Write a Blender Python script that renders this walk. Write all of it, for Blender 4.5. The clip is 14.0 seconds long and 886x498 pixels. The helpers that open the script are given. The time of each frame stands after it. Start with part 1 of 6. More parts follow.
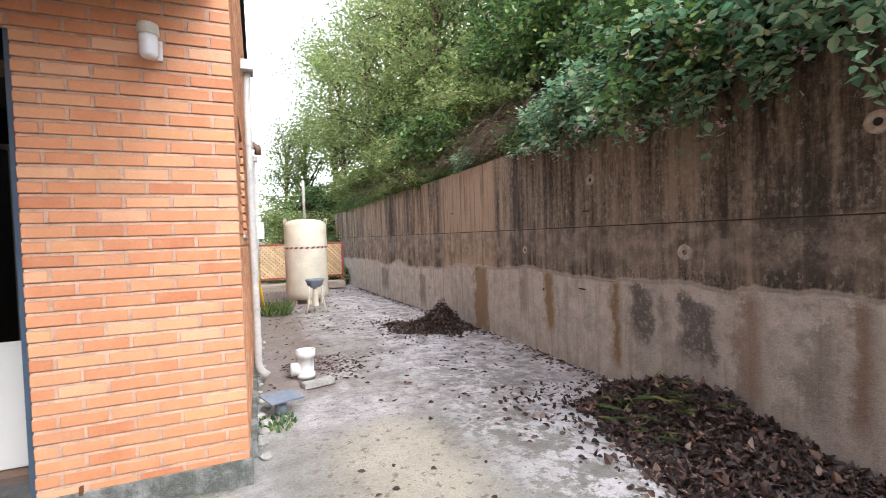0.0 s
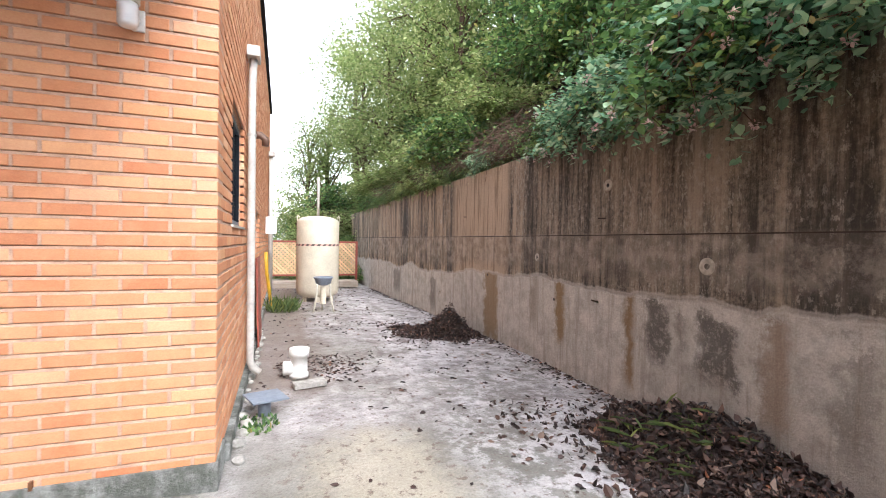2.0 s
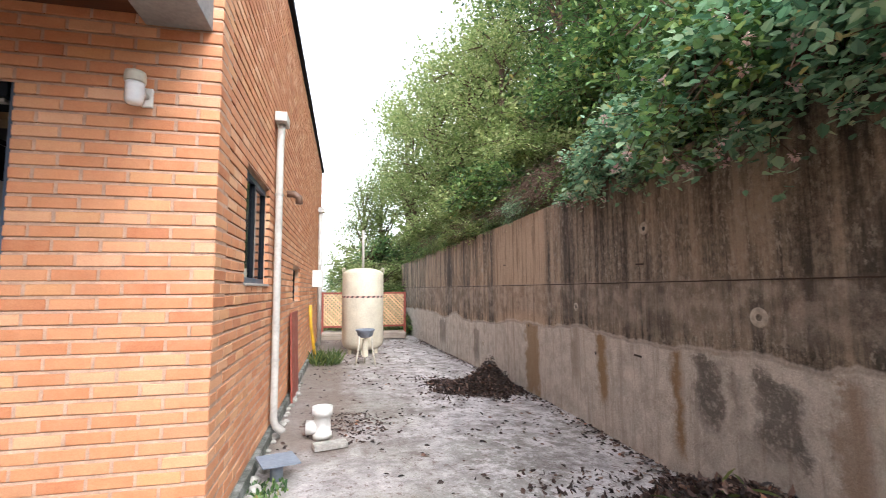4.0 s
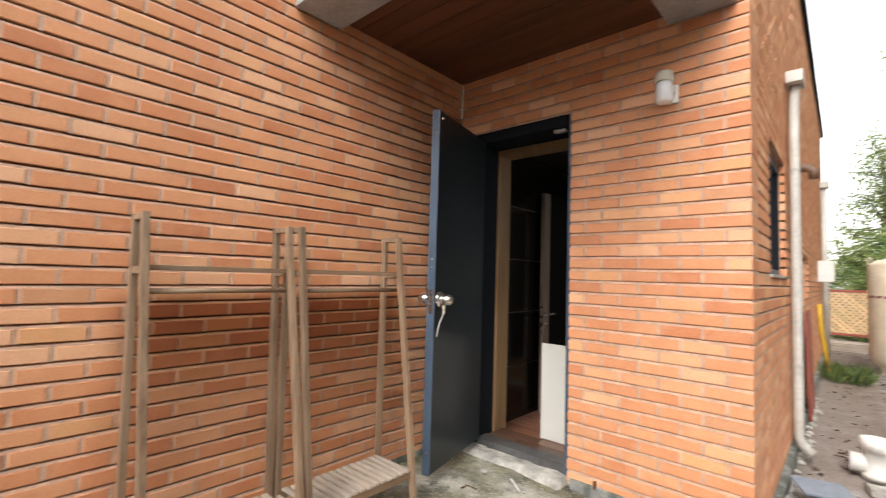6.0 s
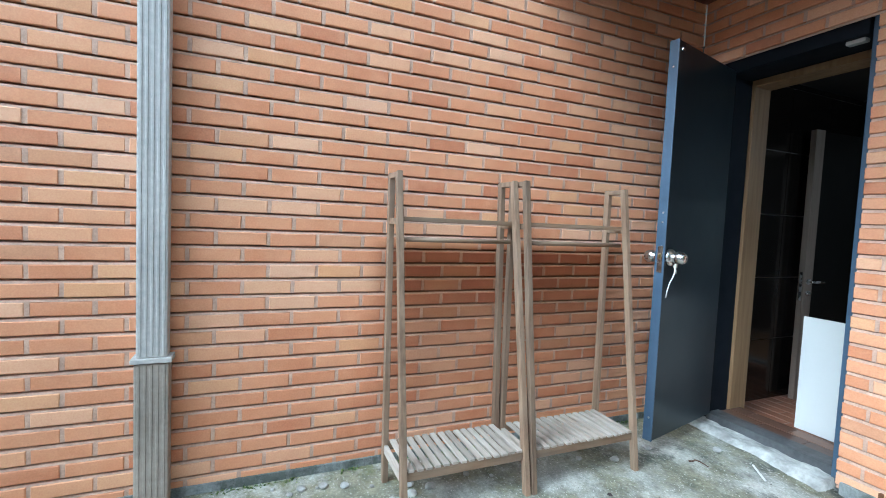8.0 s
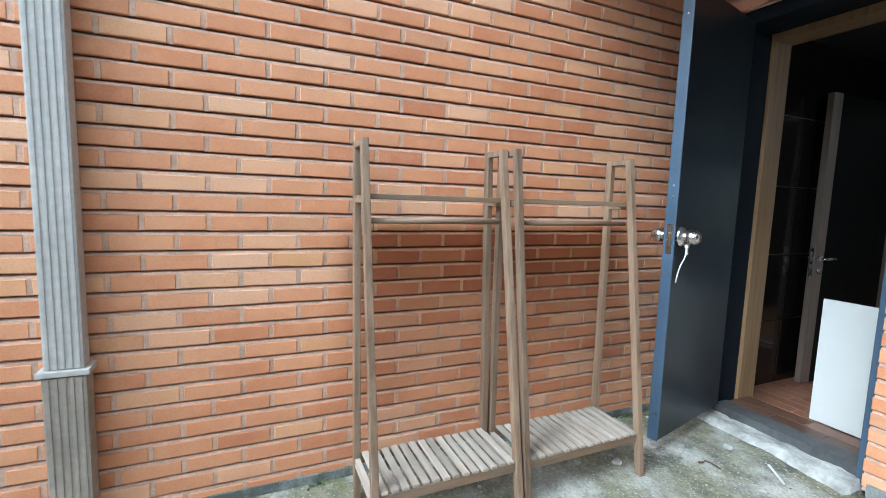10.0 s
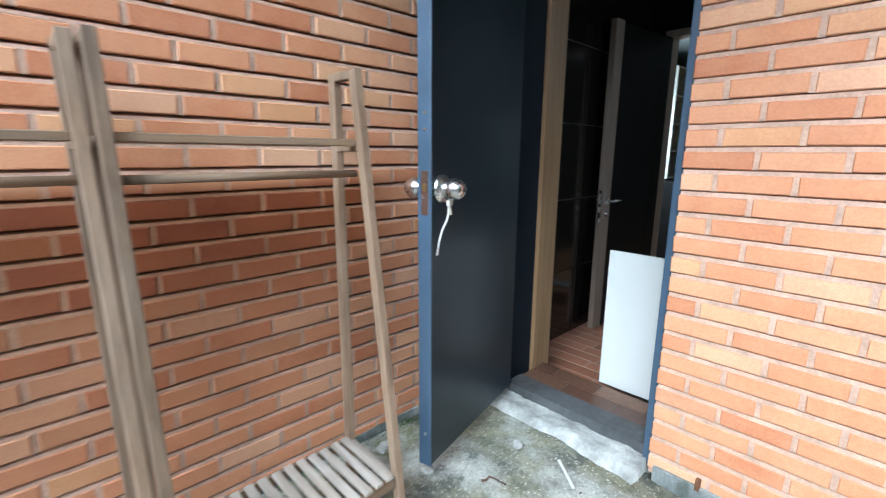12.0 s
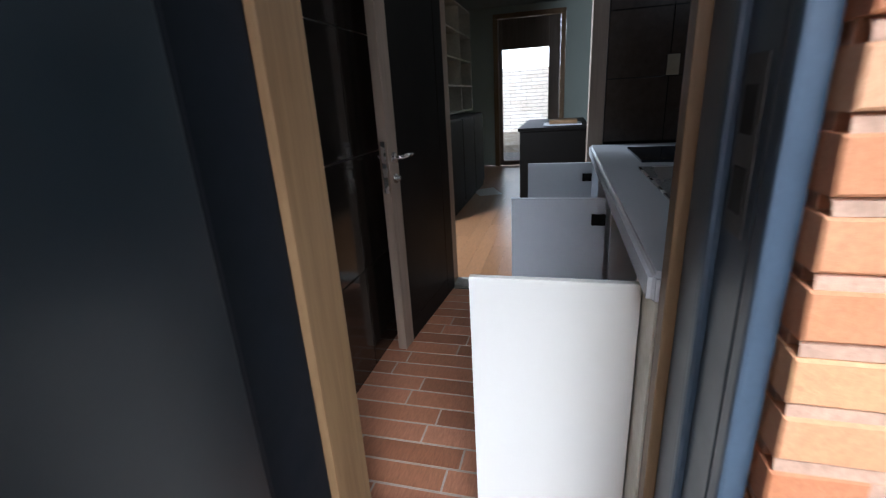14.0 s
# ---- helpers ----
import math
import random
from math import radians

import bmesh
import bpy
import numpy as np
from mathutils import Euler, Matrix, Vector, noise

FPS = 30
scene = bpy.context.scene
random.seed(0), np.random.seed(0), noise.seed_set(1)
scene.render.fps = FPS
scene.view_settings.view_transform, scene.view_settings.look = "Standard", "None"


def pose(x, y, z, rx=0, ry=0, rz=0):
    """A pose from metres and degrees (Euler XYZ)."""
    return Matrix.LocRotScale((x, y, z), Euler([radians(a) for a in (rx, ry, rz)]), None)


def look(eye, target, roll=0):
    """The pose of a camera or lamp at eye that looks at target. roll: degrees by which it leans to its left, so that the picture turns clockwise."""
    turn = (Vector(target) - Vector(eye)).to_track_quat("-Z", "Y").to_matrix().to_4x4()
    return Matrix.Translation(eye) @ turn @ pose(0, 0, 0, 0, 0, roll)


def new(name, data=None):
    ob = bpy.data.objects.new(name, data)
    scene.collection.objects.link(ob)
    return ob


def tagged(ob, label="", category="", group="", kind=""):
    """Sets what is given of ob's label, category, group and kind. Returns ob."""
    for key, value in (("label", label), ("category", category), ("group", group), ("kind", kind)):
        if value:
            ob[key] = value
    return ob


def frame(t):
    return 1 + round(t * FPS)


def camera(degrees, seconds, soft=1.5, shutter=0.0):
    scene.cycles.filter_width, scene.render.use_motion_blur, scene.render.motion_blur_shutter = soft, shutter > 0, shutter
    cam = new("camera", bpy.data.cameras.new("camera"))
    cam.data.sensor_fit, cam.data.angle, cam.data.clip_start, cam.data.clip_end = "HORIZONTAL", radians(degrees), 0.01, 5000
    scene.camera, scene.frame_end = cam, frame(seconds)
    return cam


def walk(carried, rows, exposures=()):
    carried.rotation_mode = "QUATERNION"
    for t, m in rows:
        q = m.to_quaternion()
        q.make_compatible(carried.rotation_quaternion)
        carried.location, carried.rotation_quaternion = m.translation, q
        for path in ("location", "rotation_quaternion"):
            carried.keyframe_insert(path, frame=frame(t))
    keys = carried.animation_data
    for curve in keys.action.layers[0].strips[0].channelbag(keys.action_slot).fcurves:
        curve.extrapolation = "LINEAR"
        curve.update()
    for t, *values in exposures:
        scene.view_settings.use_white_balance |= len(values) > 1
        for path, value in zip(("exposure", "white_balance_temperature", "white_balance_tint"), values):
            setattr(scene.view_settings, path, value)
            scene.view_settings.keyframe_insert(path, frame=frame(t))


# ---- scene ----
cam = camera(89.8, 14.0, soft=0.9, shutter=0.3)
PATH = [
    (0, (0.092, 0.781, 1.223), (0.858, 2.628, 1.164), -1.9),
    (0.5, (0.086, 0.781, 1.23), (0.734, 2.672, 1.166), -1.9),
    (1, (0.094, 0.765, 1.246), (0.668, 2.68, 1.2), -1.8),
    (1.5, (0.143, 0.768, 1.219), (0.737, 2.678, 1.183), -0.9),
    (2, (0.308, 0.926, 1.18), (0.99, 2.806, 1.147), 0.9),
    (2.2, (0.389, 0.977, 1.18), (1.072, 2.857, 1.159), 1.1),
    (4.3, (0.659, 0.957, 1.228), (0.946, 2.926, 1.426), -0.5),
    (4.5, (0.638, 0.952, 1.23), (0.793, 2.935, 1.432), -0.4),
    (5, (0.532, 0.934, 1.235), (0.124, 2.883, 1.428), 0.2),
    (5.5, (0.43, 0.93, 1.234), (-0.476, 2.704, 1.409), 1.2),
    (6, (0.319, 0.903, 1.209), (-1.019, 2.385, 1.326), 1.7),
    (6.5, (0.294, 0.885, 1.215), (-1.306, 2.084, 1.273), 1.5),
    (7, (0.278, 0.843, 1.21), (-1.44, 1.865, 1.192), 1.5),
    (7.5, (0.266, 0.818, 1.185), (-1.537, 1.681, 1.114), 1.5),
    (8, (0.259, 0.82, 1.193), (-1.583, 1.591, 1.079), 2.5),
    (8.2, (0.23, 0.839, 1.213), (-1.608, 1.614, 1.062), 2.9),
    (10.3, (-0.026, 1.054, 1.188), (-1.836, 1.868, 0.938), 1.4),
    (10.5, (-0.04, 1.116, 1.149), (-1.835, 1.941, 0.84), 1.7),
    (11, (-0.099, 1.386, 1.135), (-1.865, 2.215, 0.697), 4.3),
    (11.5, (-0.239, 1.612, 1.146), (-1.876, 2.682, 0.725), 3.5),
    (12, (-0.402, 1.840, 1.176), (-1.809, 3.200, 0.758), 0.4),
    (12.5, (-0.567, 2.152, 1.177), (-1.826, 3.650, 0.762), -1.3),
    (13, (-0.783, 2.424, 1.164), (-1.914, 4.018, 0.733), -3.5),
    (13.5, (-0.984, 2.688, 1.155), (-1.819, 4.434, 0.653), -4.4),
    (14, (-1.151, 2.997, 1.095), (-1.657, 4.821, 0.453), -3.5),
]
walk(cam, [(t, look(eye, target, roll)) for t, eye, target, roll in PATH],
     [(0, 0.10, 6000, 13), (1.0, 0.22, 6000, 13), (2.2, 0.33, 6050, 13), (4.5, 0.08, 6200, 12), (5.5, -0.08, 6650, 11), (6.4, 0.0, 6650, 11), (7, 0.22, 5250, 1), (8, 0.17, 4850, -2),
      (10.5, 0.18, 5150, 0), (12, 0.33, 5050, 0), (12.5, 0.0, 4850, -2), (13, 0.05, 4850, -1), (13.5, 0.28, 5000, 2), (14, 0.33, 5600, 11)])

# ---- light ----
world = bpy.data.worlds.new("overcast_sky")
scene.world = world
world.use_nodes = True
wt = world.node_tree
sky = wt.nodes.new("ShaderNodeTexSky")
sky.sky_type, sky.sun_disc = "NISHITA", False
sky.sun_elevation, sky.sun_rotation = radians(44), radians(162)
sky.air_density, sky.dust_density = 1.0, 2.0
wash = wt.nodes.new("ShaderNodeHueSaturation")
wash.inputs["Saturation"].default_value = 0.17
wt.links.new(sky.outputs[0], wash.inputs["Color"])
wt.links.new(wash.outputs[0], wt.nodes["Background"].inputs["Color"])
wt.nodes["Background"].inputs["Strength"].default_value = 0.60
sun = new("sun", bpy.data.lights.new("sun", "SUN"))
sun.data.energy, sun.data.angle, sun.data.color = 1.2, radians(20), (1.0, 0.96, 0.90)
sun.matrix_world = look((0, 0, 0), (-0.22, 0.68, -0.70))

# fill lamps: one at the kitchen window, one added in the windowless hall
for at_, towards, w, h, watts in (((-0.345, 4.6, 1.85), (-2.0, 4.6, 1.3), 0.7, 0.45, 3.5), ((-2.86, 6.5, 1.5), (-0.4, 6.9, 0.6), 0.45, 0.5, 85.0)):
    fill_lamp = new("indoor_fill", bpy.data.lights.new("indoor_fill", "AREA"))
    fill_lamp.data.shape, fill_lamp.data.size, fill_lamp.data.size_y, fill_lamp.data.energy, fill_lamp.data.color = "RECTANGLE", w, h, watts, (0.92, 0.97, 1.0)
    fill_lamp.matrix_world = look(at_, towards)

# ---- materials ----
def nodes_of(name):
    m = bpy.data.materials.new(name)
    m.use_nodes = True
    return m, m.node_tree, m.node_tree.nodes["Principled BSDF"]


def node(nt, kind, **values):
    n = nt.nodes.new(kind)
    for k, v in values.items():
        n.inputs[k].default_value = v
    return n


def place(nt, scale=(1, 1, 1), world_space=True):
    geo = nt.nodes.new("ShaderNodeNewGeometry" if world_space else "ShaderNodeTexCoord")
    mp = nt.nodes.new("ShaderNodeMapping")
    mp.inputs["Scale"].default_value = scale
    nt.links.new(geo.outputs["Position" if world_space else "Object"], mp.inputs["Vector"])
    return mp.outputs[0]


def noise_tex(nt, vec, scale, detail=4.0, rough=0.6):
    n = node(nt, "ShaderNodeTexNoise", Scale=scale, Detail=detail, Roughness=rough)
    nt.links.new(vec, n.inputs["Vector"])
    return n.outputs["Fac"]


def ramp(nt, fac, stops):
    r = nt.nodes.new("ShaderNodeValToRGB")
    el = r.color_ramp.elements
    while len(el) < len(stops):
        el.new(0.5)
    for e, (p, c) in zip(el, stops):
        e.position = p
        e.color = (*c, 1) if not isinstance(c, (int, float)) else (c, c, c, 1)
    nt.links.new(fac, r.inputs[0])
    return r.outputs[0]


def blend(nt, fac, a, b, mode="MIX"):
    m = nt.nodes.new("ShaderNodeMix")
    m.data_type, m.blend_type = "RGBA", mode
    if isinstance(fac, (int, float)):
        m.inputs[0].default_value = fac
    else:
        nt.links.new(fac, m.inputs[0])
    for sock, v in ((m.inputs[6], a), (m.inputs[7], b)):
        if isinstance(v, tuple):
            sock.default_value = (*v, 1)
        else:
            nt.links.new(v, sock)
    return m.outputs[2]


def maths(nt, op, a, b=0.0, clamp=False):
    m = nt.nodes.new("ShaderNodeMath")
    m.operation, m.use_clamp = op, clamp
    for sock, v in ((m.inputs[0], a), (m.inputs[1], b)):
        if isinstance(v, (int, float)):
            sock.default_value = v
        else:
            nt.links.new(v, sock)
    return m.outputs[0]


def axis_of(nt, name):
    geo, sep = nt.nodes.new("ShaderNodeNewGeometry"), nt.nodes.new("ShaderNodeSeparateXYZ")
    nt.links.new(geo.outputs["Position"], sep.inputs[0])
    return sep.outputs[name]


def step(nt, v, lo, hi):
    m = node(nt, "ShaderNodeMapRange")
    m.interpolation_type = "SMOOTHSTEP"
    m.inputs["From Min"].default_value, m.inputs["From Max"].default_value = lo, hi
    if lo > hi:
        m.inputs["From Min"].default_value, m.inputs["From Max"].default_value = hi, lo
        m.inputs["To Min"].default_value, m.inputs["To Max"].default_value = 1, 0
    nt.links.new(v, m.inputs["Value"])
    return m.outputs[0]


def bump(nt, bsdf, height, strength=0.3, distance=0.01):
    b = node(nt, "ShaderNodeBump", Strength=strength, Distance=distance)
    nt.links.new(height, b.inputs["Height"])
    nt.links.new(b.outputs[0], bsdf.inputs["Normal"])


def plain(name, colour, rough=0.5, metal=0.0, vary=0.25, scale=6.0, grain=40.0, relief=0.15, spec=0.5, coat=0.0, speck=0.12):
    """A painted, plastic or metal surface with soft stains and fine grain."""
    m, nt, b = nodes_of(name)
    v = place(nt)
    dark = tuple(c * (1 - vary) for c in colour)
    big = ramp(nt, noise_tex(nt, v, scale, 5.0), [(0.3, dark), (0.65, colour)])
    fine = noise_tex(nt, v, grain, 3.0)
    nt.links.new(blend(nt, speck, big, ramp(nt, fine, [(0.3, 0.0), (0.7, 1.0)]), "OVERLAY"), b.inputs["Base Color"])
    nt.links.new(ramp(nt, noise_tex(nt, v, scale * 1.7), [(0.3, max(rough - speck, 0.02)), (0.7, min(rough + speck, 1))]), b.inputs["Roughness"])
    b.inputs["Metallic"].default_value = metal
    b.inputs["Specular IOR Level"].default_value = spec
    b.inputs["Coat Weight"].default_value = coat
    if relief:
        bump(nt, b, fine, relief, 0.004)
    return m


def wood(name, light, dark, axis, rough=0.6, grain=1.0, grey=0.0):
    """Wood with its grain along one axis; grey: how far it has weathered."""
    m, nt, b = nodes_of(name)
    s = [30 * grain] * 3
    s["xyz".index(axis)] = 1.6 * grain
    v = place(nt, tuple(s))
    info = nt.nodes.new("ShaderNodeObjectInfo")
    col = ramp(nt, noise_tex(nt, v, 1.0, 6.0, 0.65), [(0.25, dark), (0.6, light), (0.8, tuple(0.5 * (a + c) for a, c in zip(light, dark)))])
    if grey:
        g = ramp(nt, noise_tex(nt, place(nt), 5.0, 5.0), [(0.35, 0.0), (0.65, grey)])
        col = blend(nt, g, col, (0.29, 0.235, 0.18))
    tone = maths(nt, "ADD", maths(nt, "MULTIPLY", info.outputs["Random"], 0.4), 0.8)
    hsv = nt.nodes.new("ShaderNodeHueSaturation")
    nt.links.new(tone, hsv.inputs["Value"])
    nt.links.new(col, hsv.inputs["Color"])
    nt.links.new(hsv.outputs[0], b.inputs["Base Color"])
    b.inputs["Roughness"].default_value = rough
    bump(nt, b, noise_tex(nt, v, 2.0, 4.0), 0.25, 0.003)
    return m


def rack_patch(nt, v):
    """Where the wall behind the racks is darker and browner."""
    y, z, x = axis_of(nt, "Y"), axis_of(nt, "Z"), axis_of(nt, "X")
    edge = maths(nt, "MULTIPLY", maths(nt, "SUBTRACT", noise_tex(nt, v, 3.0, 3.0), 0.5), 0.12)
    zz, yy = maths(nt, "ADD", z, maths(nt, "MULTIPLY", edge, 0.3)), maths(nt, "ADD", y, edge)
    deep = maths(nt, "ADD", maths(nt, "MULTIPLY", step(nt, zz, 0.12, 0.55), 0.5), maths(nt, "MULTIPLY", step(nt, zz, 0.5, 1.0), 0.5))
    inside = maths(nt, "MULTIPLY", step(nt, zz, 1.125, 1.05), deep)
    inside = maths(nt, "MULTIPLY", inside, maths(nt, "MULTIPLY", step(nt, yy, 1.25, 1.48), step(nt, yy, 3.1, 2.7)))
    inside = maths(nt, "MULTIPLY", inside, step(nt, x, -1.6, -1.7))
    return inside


def brick_material():
    m, nt, b = nodes_of("fired_clay_brick")
    info, geo = nt.nodes.new("ShaderNodeObjectInfo"), nt.nodes.new("ShaderNodeNewGeometry")
    r = maths(nt, "FRACT", maths(nt, "ADD", info.outputs["Random"], geo.outputs["Random Per Island"]))
    col = ramp(nt, r, [(0.0, (0.51, 0.184, 0.082)), (0.12, (0.58, 0.230, 0.103)), (0.32, (0.635, 0.274, 0.129)), (0.5, (0.675, 0.308, 0.150)),
                       (0.64, (0.60, 0.247, 0.112)), (0.76, (0.71, 0.356, 0.181)), (0.88, (0.755, 0.434, 0.260)), (0.95, (0.68, 0.346, 0.154)), (1.0, (0.54, 0.253, 0.133))])
    v = place(nt)
    blot = ramp(nt, noise_tex(nt, v, 9.0, 5.0, 0.65), [(0.38, 0.0), (0.72, 1.0)])
    col = blend(nt, maths(nt, "MULTIPLY", blot, 0.38), col, (0.735, 0.405, 0.225))
    pit = ramp(nt, noise_tex(nt, v, 60.0, 3.0, 0.6), [(0.68, 0.0), (0.74, 0.25)])
    col = blend(nt, pit, col, (0.36, 0.13, 0.07))
    grime = ramp(nt, noise_tex(nt, place(nt, (1, 1, 0.5)), 2.3, 6.0), [(0.45, 0.0), (0.78, 0.4)])
    col = blend(nt, grime, col, (0.453, 0.180, 0.092))
    fine = noise_tex(nt, v, 140.0, 4.0, 0.7)
    col = blend(nt, 0.17, col, ramp(nt, fine, [(0.3, 0.15), (0.7, 0.85)]), "OVERLAY")
    inside = rack_patch(nt, v)
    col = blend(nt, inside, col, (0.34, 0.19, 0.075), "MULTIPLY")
    nt.links.new(col, b.inputs["Base Color"])
    b.inputs["Roughness"].default_value = 0.75
    bump(nt, b, fine, 0.35, 0.003)
    return m


def stained_concrete(name, pale, dark):
    """Cast concrete with runs of grime."""
    m, nt, b = nodes_of(name)
    v = place(nt)
    runs = noise_tex(nt, place(nt, (2.6, 2.6, 0.38)), 1.0, 9.0, 0.72)
    fine, mid = noise_tex(nt, v, 45.0, 6.0, 0.7), noise_tex(nt, v, 6.0, 8.0, 0.75)
    grime = ramp(nt, maths(nt, "ADD", maths(nt, "MULTIPLY", runs, 0.5), maths(nt, "MULTIPLY", mid, 0.5)), [(0.46, 1.0), (0.58, 0.0)])
    col = blend(nt, 0.35, blend(nt, grime, pale, dark), ramp(nt, fine, [(0.25, 0.1), (0.75, 0.9)]), "OVERLAY")
    nt.links.new(col, b.inputs["Base Color"])
    b.inputs["Roughness"].default_value = 0.85
    bump(nt, b, maths(nt, "ADD", fine, maths(nt, "MULTIPLY", mid, 1.5)), 0.8, 0.02)
    return m


def retaining_concrete():
    """Old cast concrete: black algae runs above, a paler washed strip below an uneven line, rust runs and algae blots."""
    m, nt, b = nodes_of("rain_stained_concrete")
    v = place(nt)
    y, z = axis_of(nt, "Y"), axis_of(nt, "Z")
    fine, grit, mid = noise_tex(nt, v, 60.0, 6.0, 0.7), noise_tex(nt, v, 24.0, 6.0, 0.8), noise_tex(nt, v, 6.0, 8.0, 0.75)
    thin = noise_tex(nt, place(nt, (11, 11, 0.7)), 1.0, 7.0, 0.7)
    runs = noise_tex(nt, place(nt, (3.2, 3.2, 0.3)), 1.0, 6.0, 0.65)
    broad = noise_tex(nt, place(nt, (1.1, 1.1, 0.25)), 1.0, 3.0)
    mix3 = maths(nt, "ADD", maths(nt, "ADD", maths(nt, "MULTIPLY", thin, 0.4), maths(nt, "MULTIPLY", runs, 0.35)), maths(nt, "MULTIPLY", grit, 0.25))
    far = step(nt, maths(nt, "ADD", y, maths(nt, "MULTIPLY", broad, 1.5)), 5.6, 8.2)
    tan = blend(nt, far, (0.29, 0.23, 0.165), (0.40, 0.285, 0.185))
    top = blend(nt, ramp(nt, mix3, [(0.43, 1.0), (0.56, 0.0)]), tan, (0.040, 0.031, 0.021))
    top = blend(nt, ramp(nt, maths(nt, "ADD", maths(nt, "MULTIPLY", broad, 0.6), maths(nt, "MULTIPLY", thin, 0.4)), [(0.41, 0.8), (0.52, 0.0)]), top, (0.034, 0.027, 0.019))
    lichen = ramp(nt, noise_tex(nt, place(nt, (1, 1, 0.55)), 26.0, 5.0, 0.8), [(0.53, 0.0), (0.60, 0.8)])
    top = blend(nt, maths(nt, "MULTIPLY", lichen, step(nt, runs, 0.36, 0.54)), top, (0.34, 0.295, 0.235))
    # a cleaner panel between two shutter boards
    panel = maths(nt, "MULTIPLY", step(nt, y, 6.25, 6.4), step(nt, y, 8.3, 8.0))
    clean = blend(nt, ramp(nt, thin, [(0.50, 0.0), (0.60, 0.75)]), (0.46, 0.335, 0.225), (0.12, 0.075, 0.04))
    top = blend(nt, maths(nt, "MULTIPLY", panel, 0.8), top, clean)
    # the darker course under the pour joint, with a scalloped lower edge
    w = noise_tex(nt, place(nt, (1, 1, 0.35)), 1.15, 6.0, 0.6)
    level = maths(nt, "ADD", z, maths(nt, "MULTIPLY", maths(nt, "SUBTRACT", w, 0.5), 0.42))
    level = maths(nt, "ADD", level, maths(nt, "MULTIPLY", step(nt, y, 6.3, 8.6), 0.14))
    pourband = maths(nt, "MULTIPLY", step(nt, z, 1.30, 1.26), step(nt, maths(nt, "ADD", level, maths(nt, "MULTIPLY", mid, 0.3)), 0.98, 1.12))
    top = blend(nt, maths(nt, "MULTIPLY", pourband, 0.45), top, blend(nt, ramp(nt, mid, [(0.42, 0.0), (0.55, 1.0)]), (0.40, 0.335, 0.27), (0.10, 0.08, 0.06)))
    low = step(nt, level, 0.775, 0.745)
    wash_col = ramp(nt, mid, [(0.32, (0.34, 0.30, 0.25)), (0.66, (0.60, 0.545, 0.47))])
    wash_col = blend(nt, ramp(nt, thin, [(0.51, 0.0), (0.62, 0.6)]), wash_col, (0.27, 0.225, 0.18))

    def blotch(y0, y1, z0, z1, wob):
        e = maths(nt, "MULTIPLY", maths(nt, "SUBTRACT", mid, 0.5), wob)
        yy, zz = maths(nt, "ADD", y, e), maths(nt, "ADD", z, maths(nt, "MULTIPLY", e, 1.6))
        s_ = maths(nt, "MULTIPLY", step(nt, yy, y0 - 0.05, y0 + 0.05), step(nt, yy, y1 + 0.05, y1 - 0.05))
        return maths(nt, "MULTIPLY", s_, maths(nt, "MULTIPLY", step(nt, zz, z0 - 0.12, z0 + 0.12), step(nt, zz, z1 + 0.03, z1 - 0.03)))

    speck = ramp(nt, grit, [(0.40, 0.45), (0.50, 1.0)])
    for y0, y1, z0, z1, wob, strength, tone in ((3.62, 3.84, 0.24, 0.68, 0.45, 0.8, (0.04, 0.033, 0.026)), (3.06, 3.36, 0.20, 0.66, 0.45, 0.8, (0.04, 0.033, 0.026)),
                                                (2.30, 2.46, 0.0, 0.66, 0.6, 0.5, (0.11, 0.09, 0.07)), (3.46, 3.54, 0.34, 0.64, 0.3, 0.6, (0.08, 0.07, 0.055)),
                                                (3.99, 4.09, -0.05, 0.76, 0.25, 0.95, (0.21, 0.125, 0.05)), (5.0, 5.16, 0.10, 0.72, 0.3, 0.95, (0.23, 0.14, 0.055)), (6.6, 7.0, -0.25, 0.8, 0.5, 0.85, (0.24, 0.15, 0.065)),
                                                (2.72, 2.88, 0.0, 0.70, 0.3, 0.7, (0.25, 0.17, 0.11)), (2.12, 2.22, 0.0, 0.74, 0.25, 0.85, (0.22, 0.15, 0.10)), (5.55, 5.7, 0.2, 0.8, 0.2, 0.5, (0.2, 0.15, 0.09)),
                                                (8.9, 9.15, -0.1, 0.5, 0.2, 0.6, (0.07, 0.055, 0.04)), (11.0, 11.5, 0.0, 0.5, 0.3, 0.6, (0.07, 0.055, 0.04))):
        k = maths(nt, "MULTIPLY", blotch(y0, y1, z0, z1, wob), strength)
        wash_col = blend(nt, maths(nt, "MULTIPLY", k, speck) if tone[0] < 0.12 else k, wash_col, tone)
    col = blend(nt, maths(nt, "MULTIPLY", low, 0.95), top, wash_col)
    rim = maths(nt, "MULTIPLY", step(nt, level, 0.735, 0.755), step(nt, level, 0.80, 0.78))
    col = blend(nt, maths(nt, "MULTIPLY", rim, 0.45), col, (0.56, 0.50, 0.43))
    col = blend(nt, 0.2, col, ramp(nt, fine, [(0.25, 0.1), (0.75, 0.9)]), "OVERLAY")
    nt.links.new(col, b.inputs["Base Color"])
    b.inputs["Roughness"].default_value = 0.85
    bump(nt, b, maths(nt, "ADD", maths(nt, "ADD", maths(nt, "MULTIPLY", fine, 0.5), maths(nt, "MULTIPLY", mid, 1.5)), maths(nt, "MULTIPLY", low, -0.6)), 0.9, 0.02)
    return m


